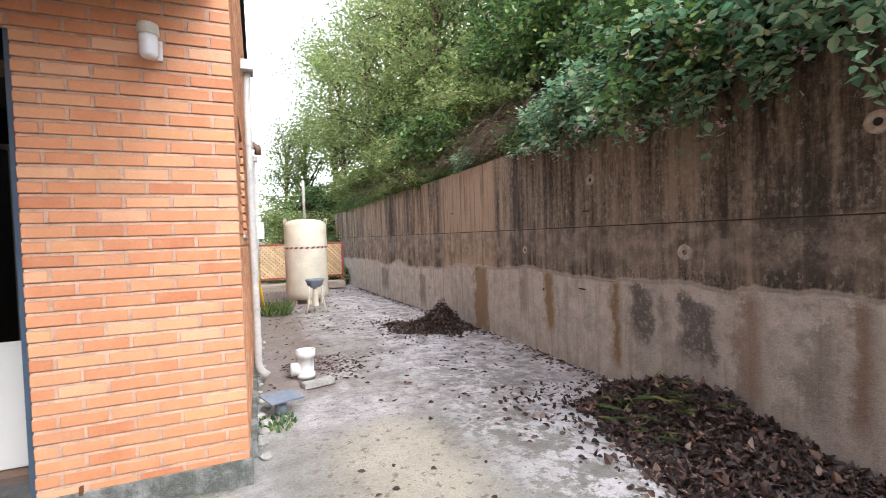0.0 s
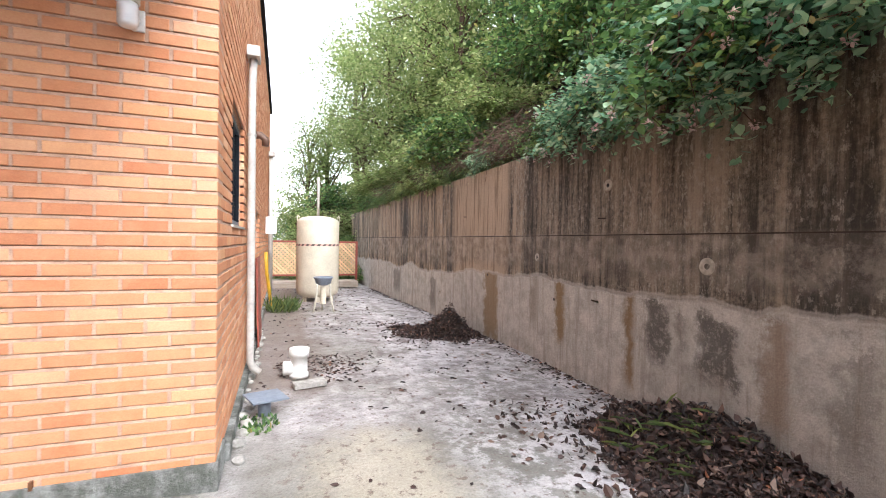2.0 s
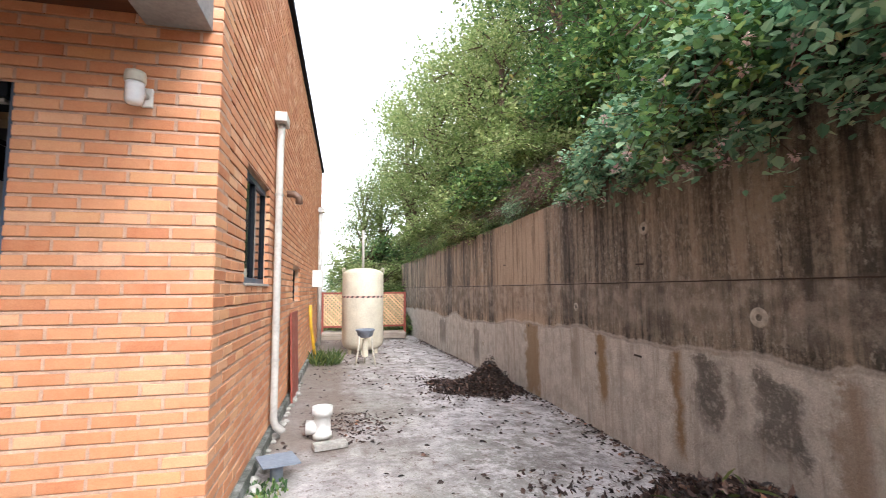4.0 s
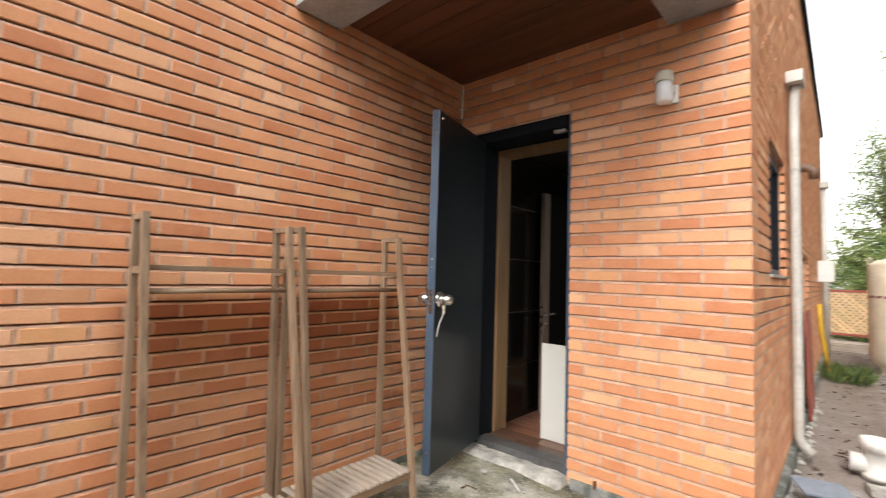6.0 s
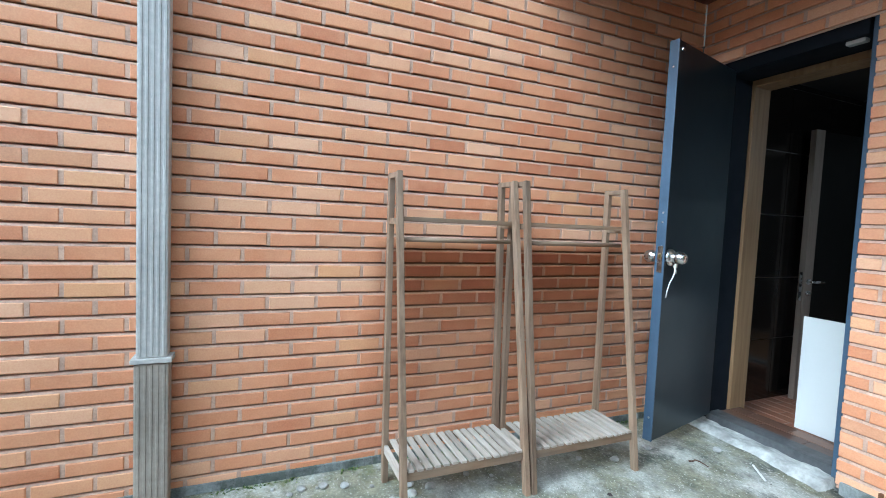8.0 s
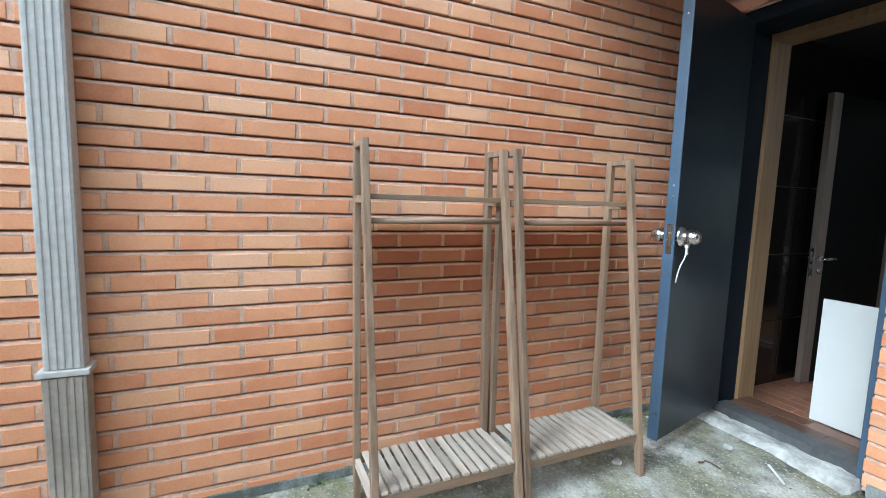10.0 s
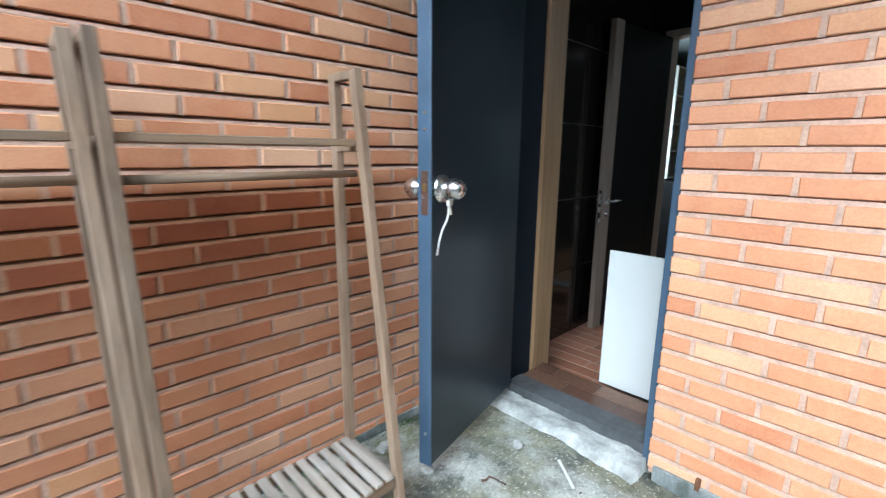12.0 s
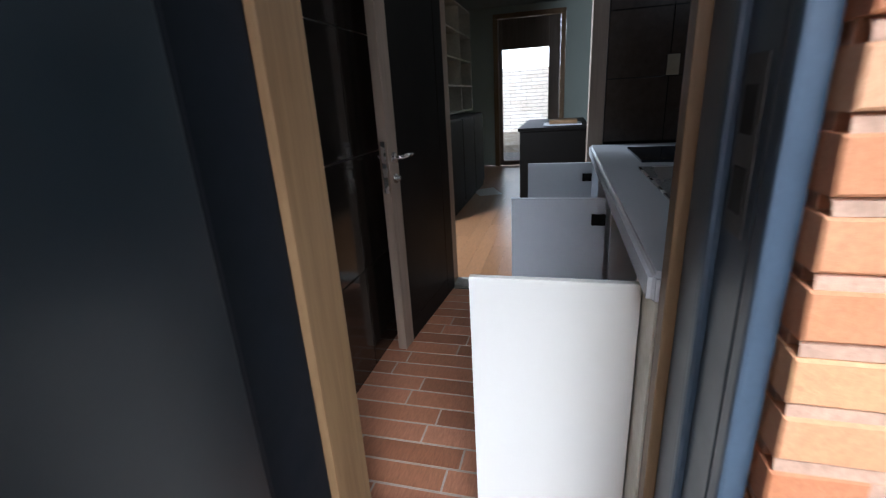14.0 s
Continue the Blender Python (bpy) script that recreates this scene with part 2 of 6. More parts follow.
def ground_material():
    m, nt, b = nodes_of("weathered_concrete_paving")
    v = place(nt)
    x, y = axis_of(nt, "X"), axis_of(nt, "Y")
    big, mid = noise_tex(nt, v, 0.9, 5.0), noise_tex(nt, v, 5.0, 8.0, 0.7)
    fine = noise_tex(nt, v, 70.0, 5.0, 0.7)
    col = ramp(nt, mid, [(0.3, (0.20, 0.185, 0.172)), (0.48, (0.37, 0.345, 0.332)), (0.68, (0.56, 0.53, 0.515))])
    bare = ramp(nt, big, [(0.42, 0.0), (0.6, 0.8)])
    col = blend(nt, bare, col, ramp(nt, mid, [(0.3, (0.19, 0.18, 0.15)), (0.7, (0.34, 0.325, 0.285))]))
    trowel = maths(nt, "MULTIPLY", step(nt, maths(nt, "ADD", y, maths(nt, "MULTIPLY", big, 1.2)), 4.7, 4.2), step(nt, maths(nt, "ADD", x, big), 2.7, 2.2))
    col = blend(nt, maths(nt, "MULTIPLY", maths(nt, "MULTIPLY", trowel, 0.9), step(nt, x, 0.0, 0.3)), col, ramp(nt, noise_tex(nt, v, 3.0, 5.0), [(0.35, (0.155, 0.15, 0.125)), (0.65, (0.30, 0.285, 0.25))]))
    # a pale yellowish patch across the slab by the house corner
    d = maths(nt, "ADD", maths(nt, "POWER", maths(nt, "SUBTRACT", x, 0.85), 2.0), maths(nt, "POWER", maths(nt, "MULTIPLY", maths(nt, "SUBTRACT", y, 3.2), 0.55), 2.0))
    pale_patch = step(nt, maths(nt, "ADD", d, maths(nt, "MULTIPLY", mid, 0.5)), 0.55, 0.25)
    col = blend(nt, maths(nt, "MULTIPLY", pale_patch, 0.6), col, (0.52, 0.46, 0.35))
    crust = maths(nt, "MULTIPLY", ramp(nt, noise_tex(nt, v, 4.2, 9.0, 0.78), [(0.47, 0.0), (0.53, 0.9)]), step(nt, maths(nt, "ADD", x, maths(nt, "MULTIPLY", big, 1.6)), 1.9, 2.7))
    col = blend(nt, crust, col, ramp(nt, mid, [(0.3, (0.50, 0.47, 0.465)), (0.65, (0.68, 0.65, 0.645))]))
    crumbs = maths(nt, "MULTIPLY", ramp(nt, noise_tex(nt, v, 26.0, 6.0, 0.75), [(0.58, 0.0), (0.62, 0.55)]), step(nt, y, 2.6, 3.4))
    col = blend(nt, crumbs, col, (0.15, 0.12, 0.105))
    specks = ramp(nt, noise_tex(nt, v, 16.0, 4.0, 0.7), [(0.58, 0.0), (0.64, 0.8)])
    yard = step(nt, x, 0.1, 0.5)
    col = blend(nt, maths(nt, "MULTIPLY", specks, yard), col, (0.16, 0.115, 0.09))
    drift = ramp(nt, noise_tex(nt, v, 1.7, 9.0, 0.8), [(0.49, 0.0), (0.60, 0.62)])
    col = blend(nt, maths(nt, "MULTIPLY", maths(nt, "MULTIPLY", drift, yard), step(nt, y, 3.0, 4.5)), col, (0.13, 0.10, 0.085))
    # the slab by the door: pale cement, olive algae in drifts, grit showing through
    porch = step(nt, maths(nt, "ADD", x, maths(nt, "MULTIPLY", big, 0.5)), 0.35, -0.05)
    drifts, grit = noise_tex(nt, v, 2.6, 8.0, 0.68), noise_tex(nt, v, 85.0, 3.0, 0.6)
    slab_col = ramp(nt, mid, [(0.34, (0.20, 0.195, 0.165)), (0.50, (0.36, 0.35, 0.30)), (0.64, (0.50, 0.48, 0.42))])
    slab_col = blend(nt, ramp(nt, drifts, [(0.42, 0.0), (0.56, 0.85)]), slab_col, ramp(nt, noise_tex(nt, v, 11.0, 7.0, 0.75), [(0.38, (0.075, 0.072, 0.036)), (0.62, (0.24, 0.225, 0.13))]))
    slab_col = blend(nt, maths(nt, "MULTIPLY", ramp(nt, noise_tex(nt, v, 3.7, 7.0, 0.75), [(0.54, 0.0), (0.62, 0.85)]), step(nt, y, 2.0, 2.7)), slab_col, (0.055, 0.06, 0.045))
    slab_col = blend(nt, ramp(nt, grit, [(0.60, 0.0), (0.66, 0.75)]), slab_col, (0.58, 0.56, 0.50))
    slab_col = blend(nt, ramp(nt, grit, [(0.32, 0.6), (0.38, 0.0)]), slab_col, (0.07, 0.065, 0.05))
    green = maths(nt, "MULTIPLY", ramp(nt, noise_tex(nt, v, 8.0, 8.0, 0.75), [(0.50, 0.0), (0.60, 0.85)]), step(nt, maths(nt, "ADD", x, maths(nt, "MULTIPLY", mid, 0.3)), -1.38, -1.62))
    slab_col = blend(nt, green, slab_col, (0.12, 0.125, 0.03))
    col = blend(nt, maths(nt, "MULTIPLY", porch, 0.95), col, slab_col)
    dirt = maths(nt, "MULTIPLY", step(nt, maths(nt, "ADD", x, maths(nt, "MULTIPLY", mid, 0.8)), 1.35, 0.9), step(nt, maths(nt, "ADD", y, big), 5.0, 5.6))
    col = blend(nt, maths(nt, "MULTIPLY", dirt, 0.65), col, (0.19, 0.14, 0.11))
    col = blend(nt, 0.4, col, ramp(nt, fine, [(0.25, 0.1), (0.75, 0.9)]), "OVERLAY")
    nt.links.new(col, b.inputs["Base Color"])
    nt.links.new(ramp(nt, big, [(0.4, 0.9), (0.65, 0.6)]), b.inputs["Roughness"])
    bump(nt, b, maths(nt, "ADD", fine, maths(nt, "MULTIPLY", mid, 2.0)), 0.5, 0.01)
    return m


def foliage(name, stops, rough=0.45, through_light=0.35):
    """Leaves of many tones that let some light through."""
    m, nt, b = nodes_of(name)
    geo = nt.nodes.new("ShaderNodeNewGeometry")
    col = ramp(nt, geo.outputs["Random Per Island"], stops)
    col = blend(nt, 0.3, col, ramp(nt, noise_tex(nt, place(nt), 2.5, 3.0), [(0.3, 0.2), (0.7, 0.8)]), "OVERLAY")
    nt.links.new(col, b.inputs["Base Color"])
    b.inputs["Roughness"].default_value = rough
    tr = nt.nodes.new("ShaderNodeBsdfTranslucent")
    nt.links.new(col, tr.inputs["Color"])
    mx = nt.nodes.new("ShaderNodeMixShader")
    mx.inputs[0].default_value = through_light
    nt.links.new(b.outputs[0], mx.inputs[1])
    nt.links.new(tr.outputs[0], mx.inputs[2])
    nt.links.new(mx.outputs[0], nt.nodes["Material Output"].inputs["Surface"])
    return m


def pieces(name, stops, rough, grain=60.0, along=(1, 1, 1), relief=0.2):
    """Pieces that differ a little from one another: tiles, boards, shards."""
    m, nt, b = nodes_of(name)
    info, geo = nt.nodes.new("ShaderNodeObjectInfo"), nt.nodes.new("ShaderNodeNewGeometry")
    r = maths(nt, "FRACT", maths(nt, "ADD", info.outputs["Random"], geo.outputs["Random Per Island"]))
    fine = noise_tex(nt, place(nt, along), grain, 5.0, 0.65)
    col = blend(nt, 0.3, ramp(nt, r, stops), ramp(nt, fine, [(0.25, 0.1), (0.75, 0.9)]), "OVERLAY")
    nt.links.new(col, b.inputs["Base Color"])
    b.inputs["Roughness"].default_value = rough
    bump(nt, b, fine, relief, 0.003)
    return m


BRICK = brick_material()
MORTAR = plain("pale_mortar", (0.60, 0.39, 0.278), 0.95, vary=0.3, scale=14, grain=120, relief=0.4)
mnt = MORTAR.node_tree
mcol = mnt.nodes["Principled BSDF"].inputs["Base Color"]
browned = blend(mnt, maths(mnt, "MULTIPLY", rack_patch(mnt, place(mnt)), 0.85), mcol.links[0].from_socket, (0.46, 0.29, 0.15), "MULTIPLY")
mnt.links.new(browned, mcol)
RETAIN = retaining_concrete()
PLINTH = stained_concrete("plinth_concrete", (0.36, 0.37, 0.35), (0.13, 0.14, 0.12))
GROUND = ground_material()
SILL_CEMENT = plain("rough_cement", (0.52, 0.50, 0.45), 0.9, vary=0.6, scale=9, grain=60, relief=0.6)
NAVY = plain("navy_door_paint", (0.011, 0.018, 0.024), 0.36, vary=0.15, scale=2, grain=200, relief=0.03, spec=0.46, speck=0.04)
STEEL_BLUE = plain("blue_grey_frame_paint", (0.070, 0.108, 0.160), 0.38, vary=0.25, scale=5, grain=120, relief=0.03, speck=0.05)
FRAME_DARK = plain("dark_frame_paint", (0.009, 0.012, 0.017), 0.65, vary=0.2, relief=0.02, speck=0.04, spec=0.15)
CHROME = plain("polished_chrome", (0.74, 0.71, 0.68), 0.27, metal=1.0, vary=0.08, relief=0.0, speck=0.03)
WHITE_PLASTIC = plain("white_plastic", (0.75, 0.74, 0.70), 0.4, vary=0.12, relief=0.05)
CREAM_PLASTIC = plain("cream_plastic", (0.62, 0.58, 0.48), 0.45, vary=0.2, relief=0.05)
LACQUER = plain("white_lacquer", (0.74, 0.72, 0.67), 0.15, vary=0.03, scale=1.5, relief=0.0, coat=0.4, speck=0.01)
CAB_GREY = plain("pale_grey_board", (0.64, 0.68, 0.72), 0.35, vary=0.05, scale=1.5, relief=0.0, speck=0.02)
COUNTER = plain("white_stone_counter", (0.62, 0.64, 0.66), 0.25, vary=0.03, scale=1.5, grain=300, relief=0.0, speck=0.02)
OAK = wood("oak_veneer", (0.27, 0.165, 0.08), (0.17, 0.095, 0.042), "z", 0.5)
TAUPE = wood("taupe_door_veneer", (0.27, 0.205, 0.155), (0.19, 0.14, 0.10), "z", 0.5)
TEAK_Z = wood("weathered_teak_upright", (0.27, 0.175, 0.105), (0.10, 0.055, 0.029), "z", 0.7, 1.2, 0.22)
TEAK_Y = wood("weathered_teak_rail", (0.25, 0.155, 0.085), (0.085, 0.048, 0.026), "y", 0.75, 1.2, 0.35)
TEAK_X = wood("weathered_teak_slat", (0.47, 0.41, 0.345), (0.25, 0.195, 0.145), "x", 0.8, 1.2, 0.6)
SOFFIT = wood("stained_soffit_board", (0.095, 0.033, 0.013), (0.04, 0.013, 0.006), "x", 0.55, 0.5)
BEAM = plain("grey_canopy_metal", (0.33, 0.33, 0.33), 0.6, vary=0.3, relief=0.15)
PIPE_GREY = plain("grey_downpipe_metal", (0.50, 0.47, 0.43), 0.55, vary=0.15, scale=3, metal=0.0, relief=0.06)
PIPE_WHITE = plain("chalky_white_pipe", (0.62, 0.60, 0.55), 0.5, vary=0.3, scale=4)
SILL_STEEL = plain("dull_sill_steel", (0.10, 0.10, 0.10), 0.5, vary=0.5, scale=5)
TANK = plain("cream_tank_shell", (0.68, 0.62, 0.48), 0.5, vary=0.22, scale=3, relief=0.1)
BLACK_TILE = plain("glossy_black_tile", (0.016, 0.012, 0.009), 0.12, vary=0.3, scale=2, relief=0.0, speck=0.02)
TILE_GROUT = plain("pale_tile_grout", (0.50, 0.43, 0.37), 0.9, grain=150)
GROUT = plain("grey_grout", (0.13, 0.12, 0.11), 0.9, grain=150)
FLOOR_TILE = pieces("reddish_floor_tile", [(0.0, (0.27, 0.11, 0.058)), (0.5, (0.36, 0.155, 0.083)), (1.0, (0.44, 0.20, 0.115))], 0.35, 30, (6, 1, 1))
OAK_FLOOR = pieces("warm_wood_floor", [(0.0, (0.24, 0.115, 0.05)), (1.0, (0.34, 0.17, 0.08))], 0.3, 14, (8, 1, 1), 0.08)
DARK_PANEL = plain("black_cabinet_board", (0.008, 0.007, 0.006), 0.5, spec=0.14, scale=2, relief=0.0, speck=0.02)
GREEN_WALL = plain("pale_green_plaster", (0.50, 0.56, 0.50), 0.85, vary=0.06, scale=1.5, relief=0.05, speck=0.02)
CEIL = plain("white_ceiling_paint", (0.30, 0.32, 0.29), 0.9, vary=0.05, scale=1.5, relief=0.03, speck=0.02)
# near-black colour stands in for the shade up in the kitchen
DIM_CEIL = plain("unlit_dark_ceiling", (0.02, 0.017, 0.015), 0.6, vary=0.1, scale=2, relief=0.02, speck=0.03)
# flat black for holes and slots; the dark inside them is coloured on
BLACK = plain("hole_black", (0.012, 0.012, 0.012), 0.7)
GLASS, gnt, gb = nodes_of("clear_window_glass")
gb.inputs["Transmission Weight"].default_value, gb.inputs["Roughness"].default_value, gb.inputs["IOR"].default_value = 1.0, 0.02, 1.45
gb.inputs["Base Color"].default_value = (0.85, 0.9, 0.9, 1)
DARK_GLASS = plain("dark_reflecting_glass", (0.012, 0.015, 0.018), 0.05, vary=0.1, relief=0.0, speck=0.01)
SOIL = plain("dark_bank_soil", (0.05, 0.033, 0.023), 0.95, vary=0.5, scale=5, grain=30, relief=0.8)
BARK = plain("brown_twig_bark", (0.12, 0.072, 0.046), 0.9, vary=0.4, scale=20)
LEAF = foliage("shrub_leaf", [(0.0, (0.035, 0.08, 0.028)), (0.3, (0.085, 0.175, 0.056)), (0.6, (0.15, 0.27, 0.085)), (0.82, (0.25, 0.38, 0.12)), (0.95, (0.32, 0.43, 0.13)), (1.0, (0.46, 0.36, 0.12))], 0.30, 0.35)
LEAF_BLUE = foliage("bluish_shrub_leaf", [(0.0, (0.06, 0.15, 0.085)), (0.3, (0.17, 0.35, 0.20)), (0.6, (0.29, 0.49, 0.29)), (0.85, (0.43, 0.61, 0.37)), (0.95, (0.58, 0.70, 0.46)), (1.0, (0.50, 0.38, 0.10))], 0.28, 0.42)
LEAF_LIGHT = foliage("sunlit_leaf", [(0.0, (0.16, 0.23, 0.08)), (0.5, (0.30, 0.39, 0.13)), (1.0, (0.52, 0.55, 0.26))], 0.5, 0.45)
PETAL = foliage("pale_pink_petal", [(0.0, (0.68, 0.42, 0.42)), (1.0, (0.78, 0.66, 0.60))], 0.6)
DRY = foliage("dry_brown_leaf", [(0.0, (0.018, 0.012, 0.010)), (0.5, (0.050, 0.030, 0.025)), (0.78, (0.095, 0.056, 0.044)), (0.92, (0.18, 0.105, 0.075)), (0.98, (0.30, 0.22, 0.17)), (1.0, (0.36, 0.14, 0.065))], 0.6, 0.05)
GRASS = foliage("grass_blade", [(0.0, (0.07, 0.12, 0.035)), (0.6, (0.15, 0.21, 0.07)), (1.0, (0.28, 0.33, 0.09))], 0.6)
YELLOW = plain("yellow_hose", (0.75, 0.45, 0.03), 0.45)
RED_PAINT = plain("faded_red_paint", (0.36, 0.09, 0.06), 0.6)
LATTICE = wood("tan_lattice", (0.74, 0.52, 0.30), (0.56, 0.37, 0.20), "z", 0.7)
PAPER = plain("white_paper", (0.7, 0.7, 0.68), 0.8, vary=0.05)
GREY_PLASTIC = plain("blue_grey_plastic", (0.24, 0.28, 0.34), 0.5)

# ---- building helpers ----
def mesh_from(name, bm, material, smooth=False):
    me = bpy.data.meshes.new(name)
    bm.to_mesh(me)
    bm.free()
    me.materials.append(material)
    if smooth:
        for p in me.polygons:
            p.use_smooth = True
    return me


def part(name, bm, material, parent=None, label="", smooth=False):
    ob = new(name, mesh_from(name, bm, material, smooth))
    if parent is not None:
        ob.parent = parent
    if label:
        tagged(ob, label)
    return ob


def thing(name, label, category, at=(0, 0, 0), rz=0, group=""):
    e = new(name)
    e.empty_display_size = 0.1
    e.matrix_basis = pose(*at, 0, 0, rz)
    return tagged(e, label, category, group)


def box(bm, x0, x1, y0, y1, z0, z1, bevel=0.0):
    vs = [bm.verts.new((x, y, z)) for x in (x0, x1) for y in (y0, y1) for z in (z0, z1)]
    fs = [bm.faces.new([vs[i] for i in f]) for f in ((0, 1, 3, 2), (4, 6, 7, 5), (0, 4, 5, 1), (2, 3, 7, 6), (0, 2, 6, 4), (1, 5, 7, 3))]
    if bevel:
        edges = {e for f in fs for e in f.edges}
        bmesh.ops.bevel(bm, geom=list(edges), offset=bevel, segments=2, affect="EDGES", profile=0.6)
    return bm


def boxed(x0, x1, y0, y1, z0, z1, bevel=0.0):
    return box(bmesh.new(), x0, x1, y0, y1, z0, z1, bevel)


def beam(bm, a, b, w, d, up=(0, 0, 1), bevel=0.0):
    """A bar of section w x d from a to b."""
    a, b = Vector(a), Vector(b)
    ahead = (b - a).normalized()
    side = ahead.cross(Vector(up))
    if side.length < 1e-4:
        side = Vector((1, 0, 0))
    side.normalize()
    top = side.cross(ahead).normalized()
    vs = [bm.verts.new(p + side * sx * w / 2 + top * sz * d / 2) for p in (a, b) for sx in (-1, 1) for sz in (-1, 1)]
    fs = [bm.faces.new([vs[i] for i in f]) for f in ((0, 1, 3, 2), (4, 6, 7, 5), (0, 4, 5, 1), (2, 3, 7, 6), (0, 2, 6, 4), (1, 5, 7, 3))]
    if bevel:
        bmesh.ops.bevel(bm, geom=list({e for f in fs for e in f.edges}), offset=bevel, segments=1, affect="EDGES")
    return bm


def lathe(bm, profile, seg=32, centre=(0, 0, 0), axis="z", close=True):
    """A turned shape from (radius, height) pairs."""
    c = Vector(centre)
    rings = []
    for r, h in profile:
        ring = []
        for i in range(seg):
            a = 2 * math.pi * i / seg
            p = {"z": (r * math.cos(a), r * math.sin(a), h), "x": (h, r * math.cos(a), r * math.sin(a)), "y": (r * math.sin(a), h, r * math.cos(a))}[axis]
            ring.append(bm.verts.new(c + Vector(p)))
        rings.append(ring)
    for lo, hi in zip(rings, rings[1:]):
        for i in range(seg):
            bm.faces.new((lo[i], lo[(i + 1) % seg], hi[(i + 1) % seg], hi[i]))
    if close:
        bm.faces.new(rings[0][::-1])
        bm.faces.new(rings[-1])
    return bm


def tube(bm, pts, radius, seg=8, taper=1.0):
    """A round bar along points."""
    pts = [Vector(p) for p in pts]
    rings = []
    for i, p in enumerate(pts):
        t = (pts[min(i + 1, len(pts) - 1)] - pts[max(i - 1, 0)]).normalized()
        u = t.cross(Vector((0.31, 0.2, 0.93)))
        u = u.normalized() if u.length > 1e-3 else Vector((1, 0, 0))
        w = t.cross(u)
        r = radius * (1 - (1 - taper) * i / max(len(pts) - 1, 1))
        rings.append([bm.verts.new(p + r * (math.cos(2 * math.pi * k / seg) * u + math.sin(2 * math.pi * k / seg) * w)) for k in range(seg)])
    for lo, hi in zip(rings, rings[1:]):
        for k in range(seg):
            bm.faces.new((lo[k], lo[(k + 1) % seg], hi[(k + 1) % seg], hi[k]))
    bm.faces.new(rings[0][::-1])
    bm.faces.new(rings[-1])
    return bm


def from_lists(name, verts, faces, material, parent=None, smooth=False):
    me = bpy.data.meshes.new(name)
    me.from_pydata(verts, [], faces)
    me.materials.append(material)
    if smooth:
        me.polygons.foreach_set("use_smooth", [True] * len(me.polygons))
    ob = new(name, me)
    if parent is not None:
        ob.parent = parent
    return ob


rng = random.Random(7)

# ---- plan ----
XL, YD, TOP = -1.815, 3.44, 4.45           # rack wall, door wall, height of the house
COURSE, LONG, BASE = 0.0702, 0.206, 0.012   # brick course, brick length with joint, underside of the lowest course
HIGH, BED, GAP = 0.0530, 0.0172, 0.0150     # brick height, bed joint, upright joint
YARD = -0.11                               # level of the yard; the slab by the door lies at 0
RET = [(3.2, -6.0), (3.2, 3.0), (3.2, 5.0), (3.21, 6.5), (3.15, 8.0), (3.0, 9.6), (2.69, 14.7), (2.58, 17.0)]


def smooth01(t):
    t = min(max(t, 0.0), 1.0)
    return t * t * (3 - 2 * t)


def ground_level(x, y):
    z = YARD * smooth01((x + 1.35) / 1.45) - 0.11 * smooth01((x - 1.1) / 2.1)
    if x < -0.05 and y > 3.5 and y < 13.2 and x > -9:
        return -0.5
    if -1.8 < x < 3.5 and -3 < y < 16:
        z += 0.010 * noise.noise(Vector((x * 1.3, y * 1.3, 0))) * smooth01((x + 1.2) / 0.6)
    return z


def spread(fine_lo, fine_hi, pitch, far):
    n = round((fine_hi - fine_lo) / pitch)
    mid = [fine_lo + (fine_hi - fine_lo) * i / n for i in range(n + 1)]
    out = [far * (0.35 ** i) for i in range(5)]
    return [fine_lo - d for d in out] + mid + [fine_hi + d for d in reversed(out)]


gx, gy = spread(-2.0, 3.6, 0.1, 300), spread(-3.0, 15.0, 0.15, 300)
gverts = [(x, y, ground_level(x, y)) for y in gy for x in gx]
gfaces = [(j * len(gx) + i, j * len(gx) + i + 1, (j + 1) * len(gx) + i + 1, (j + 1) * len(gx) + i) for j in range(len(gy) - 1) for i in range(len(gx) - 1)]
tagged(from_lists("ground", gverts, gfaces, GROUND, smooth=True), "stained concrete yard slab strewn with dead leaves", "ground", kind="structure")

# retaining wall: thick cast concrete that follows the bend of the yard
def ret_x(y):
    for (xa, ya), (xb, yb) in zip(RET, RET[1:]):
        if ya <= y <= yb:
            return xa + (xb - xa) * (y - ya) / (yb - ya)
    return RET[-1][0] if y > RET[-1][1] else RET[0][0]


def ret_soft(y):
    return sum(ret_x(y + d) for d in (-0.8, -0.4, 0, 0.4, 0.8)) / 5


def ret_top(y):
    return 2.33 - 0.018 * max(y - 3.0, 0)


verts, faces = [], []
ys = [-6 + 0.25 * i for i in range(92)]
zs_n = 12
for y in ys:
    for k in range(zs_n + 1):
        z = -0.3 + (ret_top(y) + 0.3) * k / zs_n
        verts.append((ret_soft(y) - 0.02 * (z < 1.265) * 0.2 + 0.006 * noise.noise(Vector((y, z, 3))), y, z))
    verts.append((ret_soft(y) + 0.35, y, ret_top(y)))
    verts.append((ret_soft(y) + 0.35, y, -0.3))
per = zs_n + 3
for j in range(len(ys) - 1):
    for k in range(per - 1):
        a = j * per + k
        faces.append((a, a + 1, a + per + 1, a + per))
faces.append(tuple(range(per)))
faces.append(tuple(range((len(ys) - 1) * per, len(ys) * per))[::-1])
retaining = tagged(from_lists("retaining_wall", verts, faces, RETAIN), "tall cast concrete retaining wall, dark with rain streaks", "retaining wall", kind="structure")

TIE = plain('mortar_ring', (0.46, 0.40, 0.32), 0.9, vary=0.4, scale=30)
